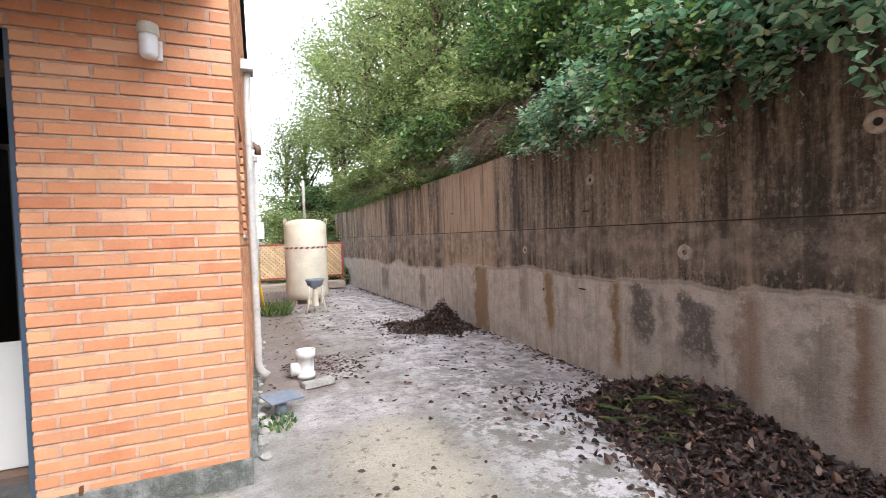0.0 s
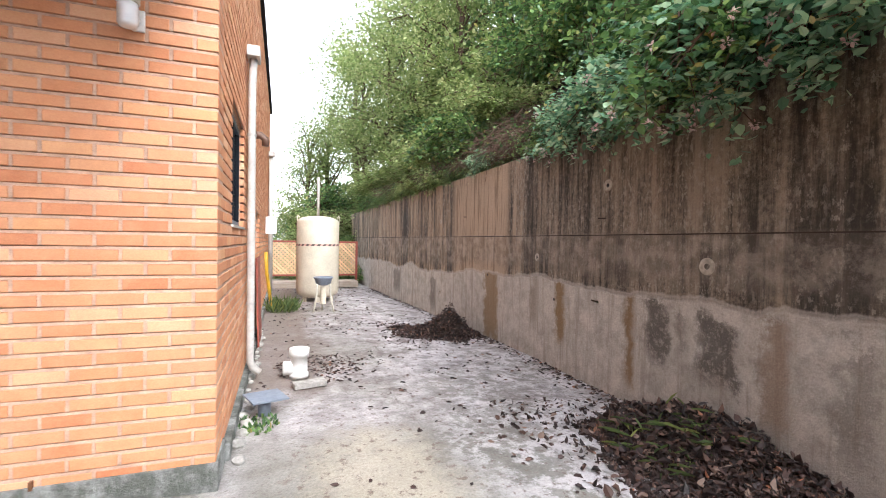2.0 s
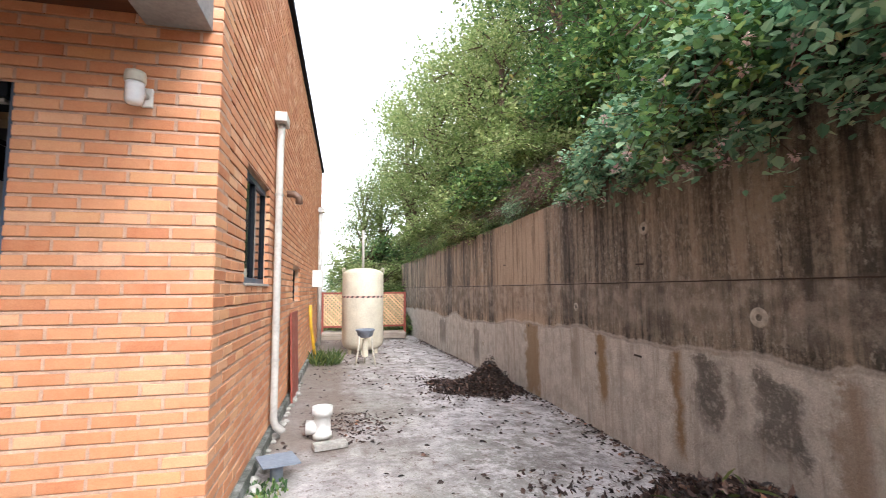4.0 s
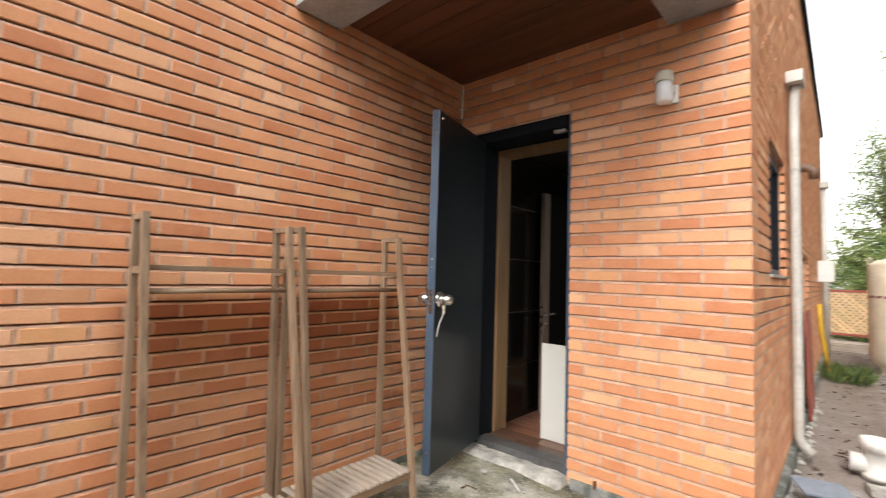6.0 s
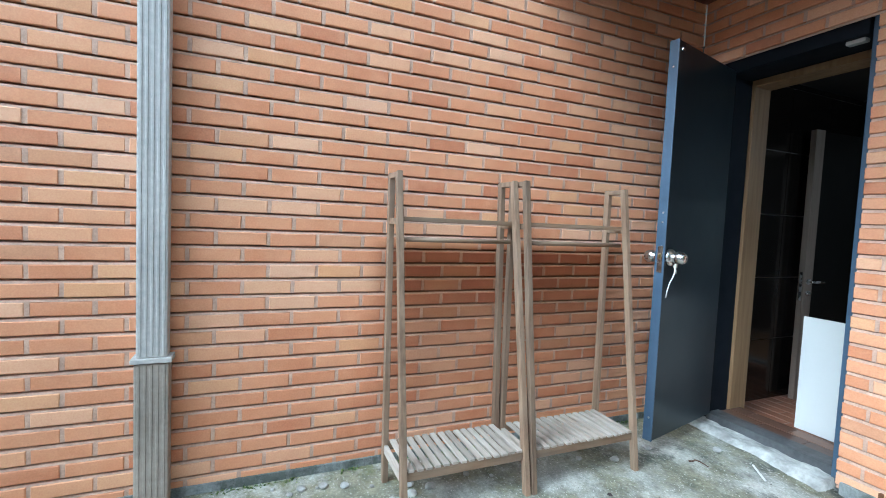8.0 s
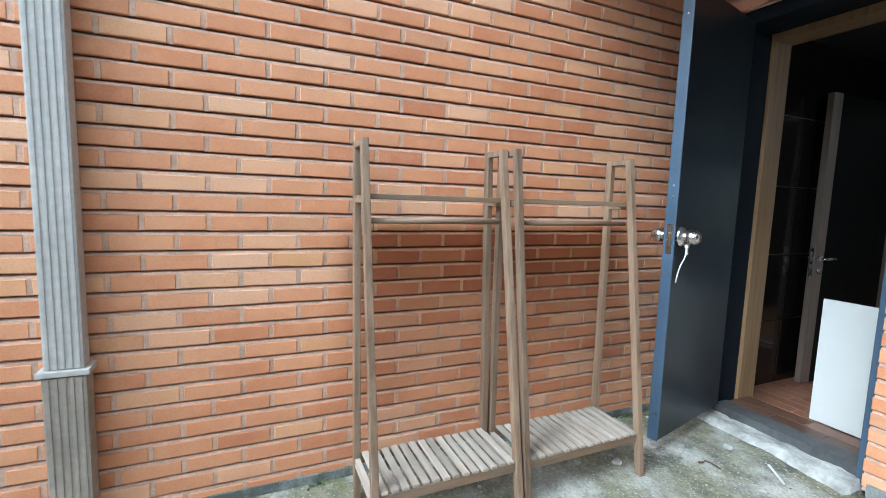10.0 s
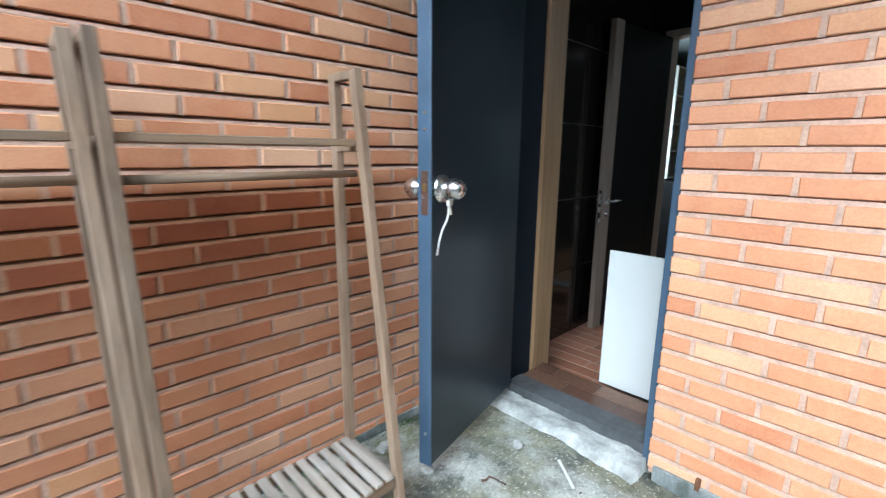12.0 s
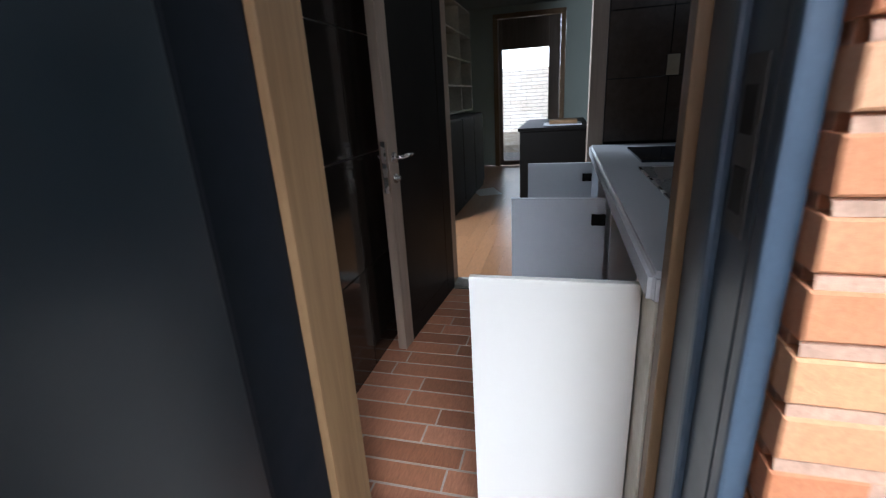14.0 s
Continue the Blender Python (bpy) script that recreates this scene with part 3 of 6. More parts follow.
# form-tie rings and drain holes in the retaining wall
def wall_ring(y, z, r):
    bm = bmesh.new()
    lathe(bm, [(r * 0.30, 0.02), (r * 0.30, -0.002), (r * 0.36, -0.005), (r * 0.62, -0.004), (r * 0.85, -0.002), (r * 0.9, 0.02)], 20, (0, 0, 0), "x", close=False)
    ob = part("form_tie_ring", bm, TIE, retaining, smooth=True)
    ob.location = (ret_soft(y) - 0.004, y, z)
    lathe_b = lathe(bmesh.new(), [(r * 0.31, -0.001), (r * 0.2, 0.004)], 16, (0, 0, 0), "x")
    core = part("tie_hole", lathe_b, BLACK, ob)


for y, z, r in ((4.35, 1.735, 0.065), (3.29, 1.03, 0.075), (5.57, 1.01, 0.055), (8.7, 1.55, 0.05), (8.7, 0.25, 0.05), (2.1, 1.76, 0.075)):
    wall_ring(y, z, r)
for y, z in ((4.37, 0.32), (6.9, 0.7), (5.2, 0.55)):
    hole = part("drain_hole", lathe(bmesh.new(), [(0.017, -0.002), (0.015, 0.02)], 12, (0, 0, 0), "x"), BLACK, retaining)
    hole.location = (ret_soft(y) - 0.002, y, z)
for y, z in ((4.42, 1.425), (7.7, 1.59), (4.5, 0.62)):
    pin = part("rusty_bar_end", beam(bmesh.new(), (-0.012, -0.05, 0), (-0.008, 0.05, 0.004), 0.012, 0.014), SOIL, retaining)
    pin.location = (ret_soft(y), y, z)
lift = [(ret_soft(y) - 0.0105, y, z) for y in ys for z in (1.262, 1.271)]
joint = from_lists("pour_joint", lift, [(2 * i, 2 * i + 1, 2 * i + 3, 2 * i + 2) for i in range(len(ys) - 1)], SOIL, retaining)

# bank of earth above the wall
verts, faces = [], []
steps = [0.0, 0.3, 0.8, 1.6, 2.8, 5.0, 9.0, 20.0, 60.0, 250.0]
for y in [-40, -15] + ys + [20, 26, 40, 90, 250]:
    for i, d in enumerate(steps):
        h = 0.02 + 0.95 * min(d, 4.0) + 0.12 * max(min(d, 20.0) - 4.0, 0) + 0.12 * noise.noise(Vector((d, y * 0.7, 9))) * (d > 0.2)
        verts.append((ret_soft(y) + 0.36 + d, y, ret_top(max(min(y, 17), -6)) - 0.06 + h))
n = len(steps)
for j in range(len(verts) // n - 1):
    for i in range(n - 1):
        faces.append((j * n + i, j * n + i + 1, (j + 1) * n + i + 1, (j + 1) * n + i))
tagged(from_lists("bank_ground", verts, faces, SOIL, smooth=True), "dark earth bank under shrubs above the retaining wall", "bank", kind="structure")

# ---- brick walls ----
brick_cache = {}


def brick_lists(w, jig):
    """One brick: w long, with chamfered face edges, its face towards +y of its own space, origin at its lower left face corner."""
    h, d, c = HIGH, 0.10, 0.003
    j = [jig.uniform(-0.0016, 0.0016) for _ in range(8)]
    back = [(0, -d, 0), (w, -d, 0), (w, -d, h), (0, -d, h)]
    rim = [(j[0], -c, j[1]), (w + j[2], -c, j[3]), (w + j[4], -c, h + j[5]), (j[6], -c, h + j[7])]
    face = [(c + j[0], 0, c + j[1]), (w - c + j[2], 0, c + j[3]), (w - c + j[4], 0, h - c + j[5]), (c + j[6], 0, h - c + j[7])]
    vs = back + rim + face
    fs = [(8, 11, 10, 9)] + [(a, a + 4, (a + 1) % 4 + 4 + 0, (a + 1) % 4) for a in range(4)] + [(a + 4, a + 8, (a + 1) % 4 + 8, (a + 1) % 4 + 4) for a in range(4)]
    return vs, fs


def brick_mesh(w):
    key = (round(w, 3), rng.randrange(5))
    if key not in brick_cache:
        vs, fs = brick_lists(w, rng)
        me = bpy.data.meshes.new("brick")
        me.from_pydata(vs, [], fs)
        me.materials.append(BRICK)
        brick_cache[key] = (me, w)
    return brick_cache[key][0]


def brick_wall(name, label, origin, along, out, length, top, holes, near, shift=0.0, thick=0.22, core_boxes=(), lip=0.4, deep=0.026):
    """Brickwork in running bond: a core with its openings, sloped bed joints, and bricks one by one."""
    o, u, nrm = Vector(origin), Vector(along), Vector(out)
    wall = tagged(new(name), label, "wall", kind="structure")
    cbm = bmesh.new()
    for a0, a1, z0, z1 in core_boxes:
        p = [o + u * a for a in (a0, a1)]
        q = [pp - nrm * dd for pp in p for dd in (0.028, thick)]
        box(cbm, min(v.x for v in q), max(v.x for v in q), min(v.y for v in q), max(v.y for v in q), z0, z1)
    part("core", cbm, MORTAR, wall)
    turn = Matrix((tuple(u) + (0,), tuple(nrm) + (0,), (0, 0, 1, 0), (0, 0, 0, 1))).transposed()
    mv, mf, bv, bf = [], [], [], []

    def quad(pts):
        k = len(mv)
        mv.extend(pts)
        mf.append(tuple(range(k, k + len(pts))))

    def at(a, d, z):
        return tuple(o + u * a + nrm * d + Vector((0, 0, z)))

    count, k = 0, 0
    while True:
        z = BASE + k * COURSE
        if z + 0.05 > top(0) and z + 0.05 > top(length):
            break
        spans = [(0.0, length)]
        for h0, h1, hz0, hz1 in holes:
            if z + 0.05 > hz0 and z + 0.008 < hz1:
                spans = [s for a, b in spans for s in ((a, min(b, h0)), (max(a, h1), b)) if s[1] - s[0] > 0.02]
        for a, b in spans:
            for e0, e1 in ((a + (0.004 if a > 0 else 0), b - (0.004 if b < length else 0)),):
                zl = z - BED * (1 - lip)
                quad([at(e0, -0.003, z - BED), at(e1, -0.003, z - BED), at(e1, -0.0055, zl), at(e0, -0.0055, zl)])
                quad([at(e0, -0.0055, zl), at(e1, -0.0055, zl), at(e1, -deep, z + 0.001), at(e0, -deep, z + 0.001)])
            first = (shift + (0.5 * LONG if k % 2 else 0.0)) % LONG
            cuts = [first + LONG * i - LONG for i in range(int(length / LONG) + 3)]
            for c in cuts:
                s, e = max(c, a), min(c + LONG - GAP, b)
                closes = 0 < b - (c + LONG - GAP) < 0.045
                opens = 0 < c + LONG - a < 0.045
                if s > a and 0 < c - a < 0.045:
                    s = a
                if closes:
                    e = b
                if e - s < 0.03:
                    continue
                if not closes and not opens and c + LONG < b and c + LONG - GAP > a:
                    f0 = c + LONG - GAP - 0.001
                    quad([at(f0, -0.0025, z), at(f0 + GAP + 0.002, -0.0025, z), at(f0 + GAP + 0.002, -0.0025, z + HIGH), at(f0, -0.0025, z + HIGH)])
                if z + 0.05 > top(0.5 * (s + e)):
                    continue
                proud = rng.uniform(-0.0015, 0.0015)
                tilt = rng.uniform(-0.0025, 0.0025)
                if near(0.5 * (s + e), z) and count < 300:
                    count += 1
                    ob = new("brick", brick_mesh(round(e - s, 4)))
                    ob.parent = wall
                    ob.matrix_basis = Matrix.Translation(at(s, proud, z)) @ turn @ Matrix.Rotation(tilt, 4, "Y")
                else:
                    vs, fs = brick_lists(e - s, rng)
                    base = len(bv)
                    bv.extend(at(s + x, proud + y, z + zz) for x, y, zz in vs)
                    bf.extend(tuple(i + base for i in f) for f in fs)
        k += 1
    from_lists("mortar_joints", mv, mf, MORTAR, wall)
    if bv:
        tagged(from_lists("brickwork", bv, bf, BRICK, wall), kind="stuff")
    return wall


DOOR = (-1.72, -0.925, 0.03, 2.265)       # x0, x1, z0, z1 of the hole in the door wall
WIN = (4.14, 5.05, 1.275, 2.08)           # y0, y1, z0, z1 of the window in the side wall
SLIT = (6.98, 7.9, 1.06, 1.51)


def flat_top(_):
    return TOP


# added wall, out of view, that cuts low sky light under the canopy
tagged(part("added_sky_blocker", boxed(-2.0, 3.2, -4.3, -4.0, -0.3, 3.2), stained_concrete("sky_blocker_render", (0.45, 0.42, 0.38), (0.2, 0.18, 0.16))), "unseen added wall that blocks the low sky behind the camera", "wall", kind="structure")

# ---- house: plinths ----
tagged(part("plinth_rack_wall", boxed(-2.1, XL + 0.006, -4.0, YD, -0.3, BASE + 0.028, 0.004), PLINTH), "grey cement plinth under the brick wall", "plinth", kind="structure")
tagged(part("plinth_door_wall", boxed(DOOR[1] + 0.02, 0.012, YD - 0.012, YD + 0.3, -0.3, BASE + 0.022, 0.006), PLINTH), "grey cement plinth at the house corner", "plinth", kind="structure")
tagged(part("plinth_side_wall", boxed(-0.3, 0.035, YD + 0.31, 13.0, -0.3, BASE - 0.03, 0.006), PLINTH), "dark cement plinth along the side wall", "plinth", kind="structure")

# canopy over the door: framed in grey metal, lined with stained boards
canopy = thing("door_canopy", "grey metal door canopy lined with dark red-brown boards", "canopy")
CZ = 2.60
part("front_beam", boxed(XL + 0.005, -0.05, 2.04, 2.33, CZ, CZ + 0.24, 0.006), BEAM, canopy)
part("side_beam", boxed(-0.37, -0.05, 2.332, YD - 0.004, CZ, CZ + 0.24, 0.006), BEAM, canopy)
part("roof_sheet", boxed(XL + 0.005, -0.372, 2.332, YD - 0.004, CZ + 0.09, CZ + 0.24), BEAM, canopy)
for i in range(9):
    y0 = 2.335 + i * (YD - 0.008 - 2.335) / 9
    part("soffit_board", boxed(XL + 0.008, -0.374, y0, y0 + 0.118, CZ + 0.05, CZ + 0.085, 0.004), SOFFIT, canopy)

SILL_TILE = pieces("brown_sill_tile", [(0.0, (0.085, 0.042, 0.026)), (0.5, (0.12, 0.06, 0.036)), (1.0, (0.16, 0.085, 0.05))], 0.4, 40)
# threshold of the outer door: cement lump, steel sill, tiled step
sill = thing("door_threshold", "rough whitish cement threshold below the steel door", "threshold")
bm = bmesh.new()
nx, ny = 60, 16
grid = {}
for i in range(nx + 1):
    for j in range(ny + 1):
        x, y = -1.72 + 0.79 * i / nx, YD - 0.12 + 0.19 * j / ny
        edge = smooth01(j / 6.0)
        z = ground_level(x, y) - 0.02 + (0.045 - ground_level(x, y)) * edge + 0.016 * noise.noise(Vector((x * 9, y * 9, 2))) + 0.006 * noise.noise(Vector((x * 31, y * 31, 7)))
        if i in (0, nx) or j == 0:
            z = ground_level(x, y) - 0.04
        grid[i, j] = bm.verts.new((x, y + 0.012 * noise.noise(Vector((x * 6, 0, 5))), z))
for i in range(nx):
    for j in range(ny):
        bm.faces.new((grid[i, j], grid[i + 1, j], grid[i + 1, j + 1], grid[i, j + 1]))
part("cement_lip", bm, SILL_CEMENT, sill, smooth=True)
part("steel_sill", boxed(-1.64, -0.945, YD + 0.045, YD + 0.16, 0.0, 0.07, 0.003), SILL_STEEL, sill, "dull metal sill strip")
for row, cuts in ((0, (-1.64, -1.42, -1.17, -0.96)), (1, (-1.64, -1.53, -1.29, -1.05, -0.996))):
    y0 = YD + 0.165 + 0.106 * row
    for a, b in zip(cuts, cuts[1:]):
        part("sill_tile", boxed(a, b - 0.004, y0, y0 + 0.102, -0.1, 0.06, 0.002), SILL_TILE, sill)
part("tile_bed", boxed(-1.639, -0.998, YD + 0.167, YD + 0.373, -0.1, 0.057), GROUT, sill)

# darker copy of the frame blue; the rebate's shade is in the colour
REBATE_SHADE = plain("rebate_shade_blue", (0.042, 0.066, 0.10), 0.35, vary=0.2, relief=0.02, speck=0.04)
LINING = plain("satin_lining_paint", (0.12, 0.15, 0.185), 0.45, vary=0.15, relief=0.02, speck=0.03)
# outer door frame and the open navy leaf
door = tagged(new("door_1"), "dark navy steel door standing open with blue-grey edges", "door", kind="structure")
fx0, fx1 = -1.718, -0.93
part("frame_post", boxed(fx0, fx0 + 0.053, YD + 0.03, YD + 0.273, 0.0, 2.262, 0.003), FRAME_DARK, door)
part("frame_post", boxed(fx1 - 0.030, fx1, YD + 0.03, YD + 0.062, 0.0, 2.262, 0.006), STEEL_BLUE, door, "blue-grey frame edge")
part("frame_rebate", boxed(fx1 - 0.030, fx1 - 0.001, YD + 0.063, YD + 0.15, 0.0, 2.262, 0.002), REBATE_SHADE, door)
part("frame_stop", boxed(fx1 - 0.042, fx1 - 0.002, YD + 0.151, YD + 0.172, 0.0, 2.262, 0.006), STEEL_BLUE, door, "blue-grey door stop")
part("frame_lining", boxed(fx1 - 0.040, fx1 - 0.002, YD + 0.173, YD + 0.255, 0.0, 2.262, 0.002), LINING, door, "satin grey-blue frame lining")
part("frame_head", boxed(fx0 + 0.054, fx1 - 0.043, YD + 0.03, YD + 0.262, 2.178, 2.262, 0.003), FRAME_DARK, door)
strike = part("strike_plate", boxed(fx1 - 0.0325, fx1 - 0.0302, YD + 0.080, YD + 0.135, 0.93, 1.12, 0.001), SILL_STEEL, door, "dented steel strike plate")
for z in (0.955, 1.04):
    part("latch_slot", boxed(fx1 - 0.0336, fx1 - 0.0327, YD + 0.090, YD + 0.125, z, z + 0.05), BLACK, strike)
part("door_closer_stub", boxed(-1.08, -1.0, YD + 0.06, YD + 0.1, 2.16, 2.194, 0.004), PIPE_GREY, door)
hx, hy = -1.625, YD + 0.035
lx, ly = -1.456, 2.780
ang = math.degrees(math.atan2(ly - hy, lx - hx))
width = math.hypot(lx - hx, ly - hy)
leaf = part("leaf", boxed(0.012, width - 0.0085, -0.028, 0.018, 0.075, 2.185, 0.003), NAVY, door)
leaf.matrix_basis = pose(hx, hy, 0, 0, 0, ang)
part("edge_strip", boxed(width - 0.008, width, -0.030, 0.021, 0.073, 2.188, 0.004), STEEL_BLUE, leaf, "blue-grey latch edge")
part("hinge_strip", boxed(-0.005, 0.0115, -0.026, 0.016, 0.075, 2.165, 0.003), FRAME_DARK, leaf)
plate = part("lock_plate", boxed(width + 0.0002, width + 0.002, -0.016, 0.012, 0.985, 1.125, 0.0008), CHROME, leaf, "bright steel lock plate")
part("latch_bolt", boxed(width + 0.0022, width + 0.010, -0.008, 0.004, 1.06, 1.085, 0.002), plain("worn_brass", (0.5, 0.36, 0.16), 0.35, metal=1.0), plate)
for z in (0.2, 1.3, 1.25, 2.05):
    part("screw", lathe(bmesh.new(), [(0.006, width), (0.005, width + 0.0022)], 10, (0, -0.002, z), "x"), CHROME, leaf)
for side in (1, -1):
    prof = [(0.037, 0.0), (0.037, 0.008), (0.033, 0.014), (0.022, 0.018), (0.019, 0.024), (0.022, 0.028), (0.0265, 0.036), (0.028, 0.048), (0.026, 0.062), (0.020, 0.074), (0.013, 0.080), (0.009, 0.081)]
    prof = [(r * 1.25, side * h * 1.1 + (0.018 if side > 0 else -0.028)) for r, h in prof]
    knob = part("door_knob", lathe(bmesh.new(), prof if side > 0 else prof[::-1], 28, (width - 0.06, 0, 1.065), "y"), CHROME, leaf, "round chrome door knob", smooth=True)
part("keyhole", lathe(bmesh.new(), [(0.006, 0.1062), (0.004, 0.1075)], 12, (width - 0.06, 0, 1.065), "y"), BLACK, leaf)
k0 = Vector((width - 0.06, 0.052, 1.035))
bm = bmesh.new()
tube(bm, [k0 + Vector(p) for p in ((0, 0, 0.0), (0.002, 0.002, -0.035), (0.015, 0.0, -0.07), (0.034, -0.006, -0.10), (0.042, -0.012, -0.14), (0.046, -0.016, -0.18))], 0.0032, 8)
tube(bm, [k0 + Vector(p) for p in ((-0.022, 0.0, 0.03), (-0.019, 0.004, 0.012), (0, 0.006, 0.002), (0.02, 0.004, 0.012), (0.022, 0, 0.03), (0.019, -0.002, 0.048), (0, -0.003, 0.054), (-0.019, -0.002, 0.048), (-0.022, 0, 0.03))], 0.003, 6)
part("string", bm, WHITE_PLASTIC, leaf, "white string tied to the knob", smooth=True)
bm = bmesh.new()
box(bm, k0.x - 0.010, k0.x + 0.010, k0.y - 0.006, k0.y + 0.008, k0.z - 0.022, k0.z - 0.004, 0.003)
for dx in (-0.008, 0.0, 0.008):
    beam(bm, k0 + Vector((dx * 0.4, 0, -0.02)), k0 + Vector((dx * 1.2, 0.002, -0.052)), 0.006, 0.003)
part("knotted_tag", bm, CREAM_PLASTIC, leaf)
part("top_latch", boxed(width - 0.045, width - 0.02, 0.0185, 0.03, 2.13, 2.145, 0.003), CHROME, leaf)

# oak casing inside the steel frame
casing = tagged(new("door_casing"), "plain oak-veneer casing lining the doorway", "door casing", kind="structure")
part("casing_side", boxed(-1.668, -1.645, YD + 0.275, YD + 0.425, -0.12, 2.19, 0.003), OAK, casing)
part("casing_side", boxed(-0.988, -0.935, YD + 0.257, YD + 0.299, -0.12, 2.19, 0.003), OAK, casing)
part("casing_head", boxed(-1.644, -0.989, YD + 0.264, YD + 0.425, 2.14, 2.19, 0.003), OAK, casing)

# bulkhead lamp on the door wall
lamp = thing("wall_lamp", "white bulkhead wall lamp with frosted jar glass", "wall lamp", (-0.345, YD, 2.205))
part("mount", boxed(-0.022, 0.03, -0.02, 0.0, -0.05, 0.05, 0.006), WHITE_PLASTIC, lamp)
bm = bmesh.new()
tube(bm, [(0.0, -0.018, 0.0), (-0.005, -0.07, 0.005), (-0.01, -0.105, 0.02)], 0.016, 10)
part("arm", bm, WHITE_PLASTIC, lamp, smooth=True)
part("cap", lathe(bmesh.new(), [(0.03, 0.09), (0.043, 0.085), (0.047, 0.07), (0.047, 0.035), (0.044, 0.032)], 28, (-0.012, -0.115, 0)), CREAM_PLASTIC, lamp, "off-white cap", smooth=True)
FROST = plain("frosted_glass", (0.72, 0.72, 0.72), 0.2, vary=0.08, relief=0.02)
part("jar", lathe(bmesh.new(), [(0.020, -0.078), (0.034, -0.074), (0.041, -0.06), (0.042, 0.0), (0.042, 0.03)], 28, (-0.012, -0.115, 0)), FROST, lamp, "frosted glass jar", smooth=True)

# grey ribbed downpipe on the rack wall
pipe = thing("downpipe", "square grey metal downpipe with shallow ribs on the brick wall", "downpipe")
bm = bmesh.new()
box(bm, XL + 0.012, XL + 0.075, 0.395, 0.501, 0.6225, 4.2, 0.006)
upper = part("upper_length", bm, PIPE_GREY, pipe)
for y in (0.408, 0.428, 0.448, 0.468, 0.488):
    part("rib", boxed(XL + 0.0745, XL + 0.0772, y - 0.005, y + 0.005, 0.625, 4.2, 0.0015), PIPE_GREY, upper)
bm = bmesh.new()
box(bm, XL + 0.010, XL + 0.080, 0.389, 0.507, 0.0, 0.6, 0.006)
DUSTY = plain("dusty_downpipe_metal", (0.38, 0.32, 0.26), 0.6, vary=0.3)
lower = part("lower_length", bm, DUSTY, pipe, "brownish lower length")
for y in (0.405, 0.427, 0.448, 0.469, 0.491):
    part("rib", boxed(XL + 0.0795, XL + 0.0822, y - 0.005, y + 0.005, 0.0, 0.599, 0.0015), DUSTY, lower)
part("clamp", boxed(XL + 0.001, XL + 0.088, 0.378, 0.518, 0.602, 0.622, 0.004), PIPE_GREY, pipe)

# ---- the two teak racks ----
def clothes_rack(y0, y1, top_f, top_b):
    """A rack of two A-frames with a shelf of slats below and two rails above."""
    rack = thing("clothes_rack", "weathered teak clothes rack with slatted shelf against the brick wall", "rack", (0, 0, 0), 0, "clothes racks by the wall")
    foot_f, foot_b, high = -1.355, -1.655, 1.41
    def fx(z):
        return foot_f + (top_f - foot_f) * z / high
    def bx(z):
        return foot_b + (top_b - foot_b) * z / high
    for y in (y0 + 0.013, y1 - 0.013):
        for f in (fx, bx):
            part("post", beam(bmesh.new(), (f(0), y, ground_level(f(0), y) - 0.004), (f(high), y, high), 0.026, 0.032, (1, 0, 0), 0.002), TEAK_Z, rack)
        part("top_bar", beam(bmesh.new(), (fx(high - 0.012) - 0.015, y, high - 0.013), (bx(high - 0.012) + 0.015, y, high - 0.013), 0.025, 0.024, (0, 0, 1), 0.002), TEAK_Z, rack)
        part("side_bar", beam(bmesh.new(), (fx(1.19) - 0.012, y, 1.195), (bx(1.19) + 0.012, y, 1.195), 0.02, 0.028, (0, 0, 1), 0.002), TEAK_Y, rack)
        part("shelf_bearer", beam(bmesh.new(), (fx(0.16) - 0.012, y, 0.155), (bx(0.16) + 0.012, y, 0.155), 0.02, 0.035, (0, 0, 1), 0.002), TEAK_X, rack)
    mid = fx(1.2) - 0.03
    part("rail_board", beam(bmesh.new(), (mid, y0 + 0.027, 1.206), (mid, y1 - 0.027, 1.206), 0.034, 0.02, (0, 0, 1), 0.002), TEAK_Y, rack)
    part("hanging_rod", tube(bmesh.new(), [(mid + 0.01, y0 + 0.027, 1.118), (mid + 0.01, y1 - 0.027, 1.118)], 0.0105, 10), TEAK_Y, rack, smooth=True)
    part("front_apron", beam(bmesh.new(), (fx(0.165) - 0.004, y0 + 0.028, 0.165), (fx(0.165) - 0.004, y1 - 0.028, 0.165), 0.018, 0.036, (0, 0, 1), 0.002), TEAK_Y, rack)
    part("back_apron", beam(bmesh.new(), (bx(0.165) + 0.004, y0 + 0.028, 0.165), (bx(0.165) + 0.004, y1 - 0.028, 0.165), 0.018, 0.036, (0, 0, 1), 0.002), TEAK_Y, rack)
    n = 14
    for i in range(n):
        y = y0 + 0.045 + (y1 - y0 - 0.09) * i / (n - 1)
        dx = rng.uniform(-0.004, 0.004)
        part("slat", beam(bmesh.new(), (fx(0.19) + 0.012 + dx, y, 0.19), (bx(0.19) + 0.012 + dx, y + rng.uniform(-0.002, 0.002), 0.19), 0.026, 0.012, (0, 0, 1), 0.0015), TEAK_X, rack)
    return rack


rack_a = clothes_rack(1.365, 1.966, -1.60, -1.715)
rack_b = clothes_rack(1.975, 2.605, -1.548, -1.66)

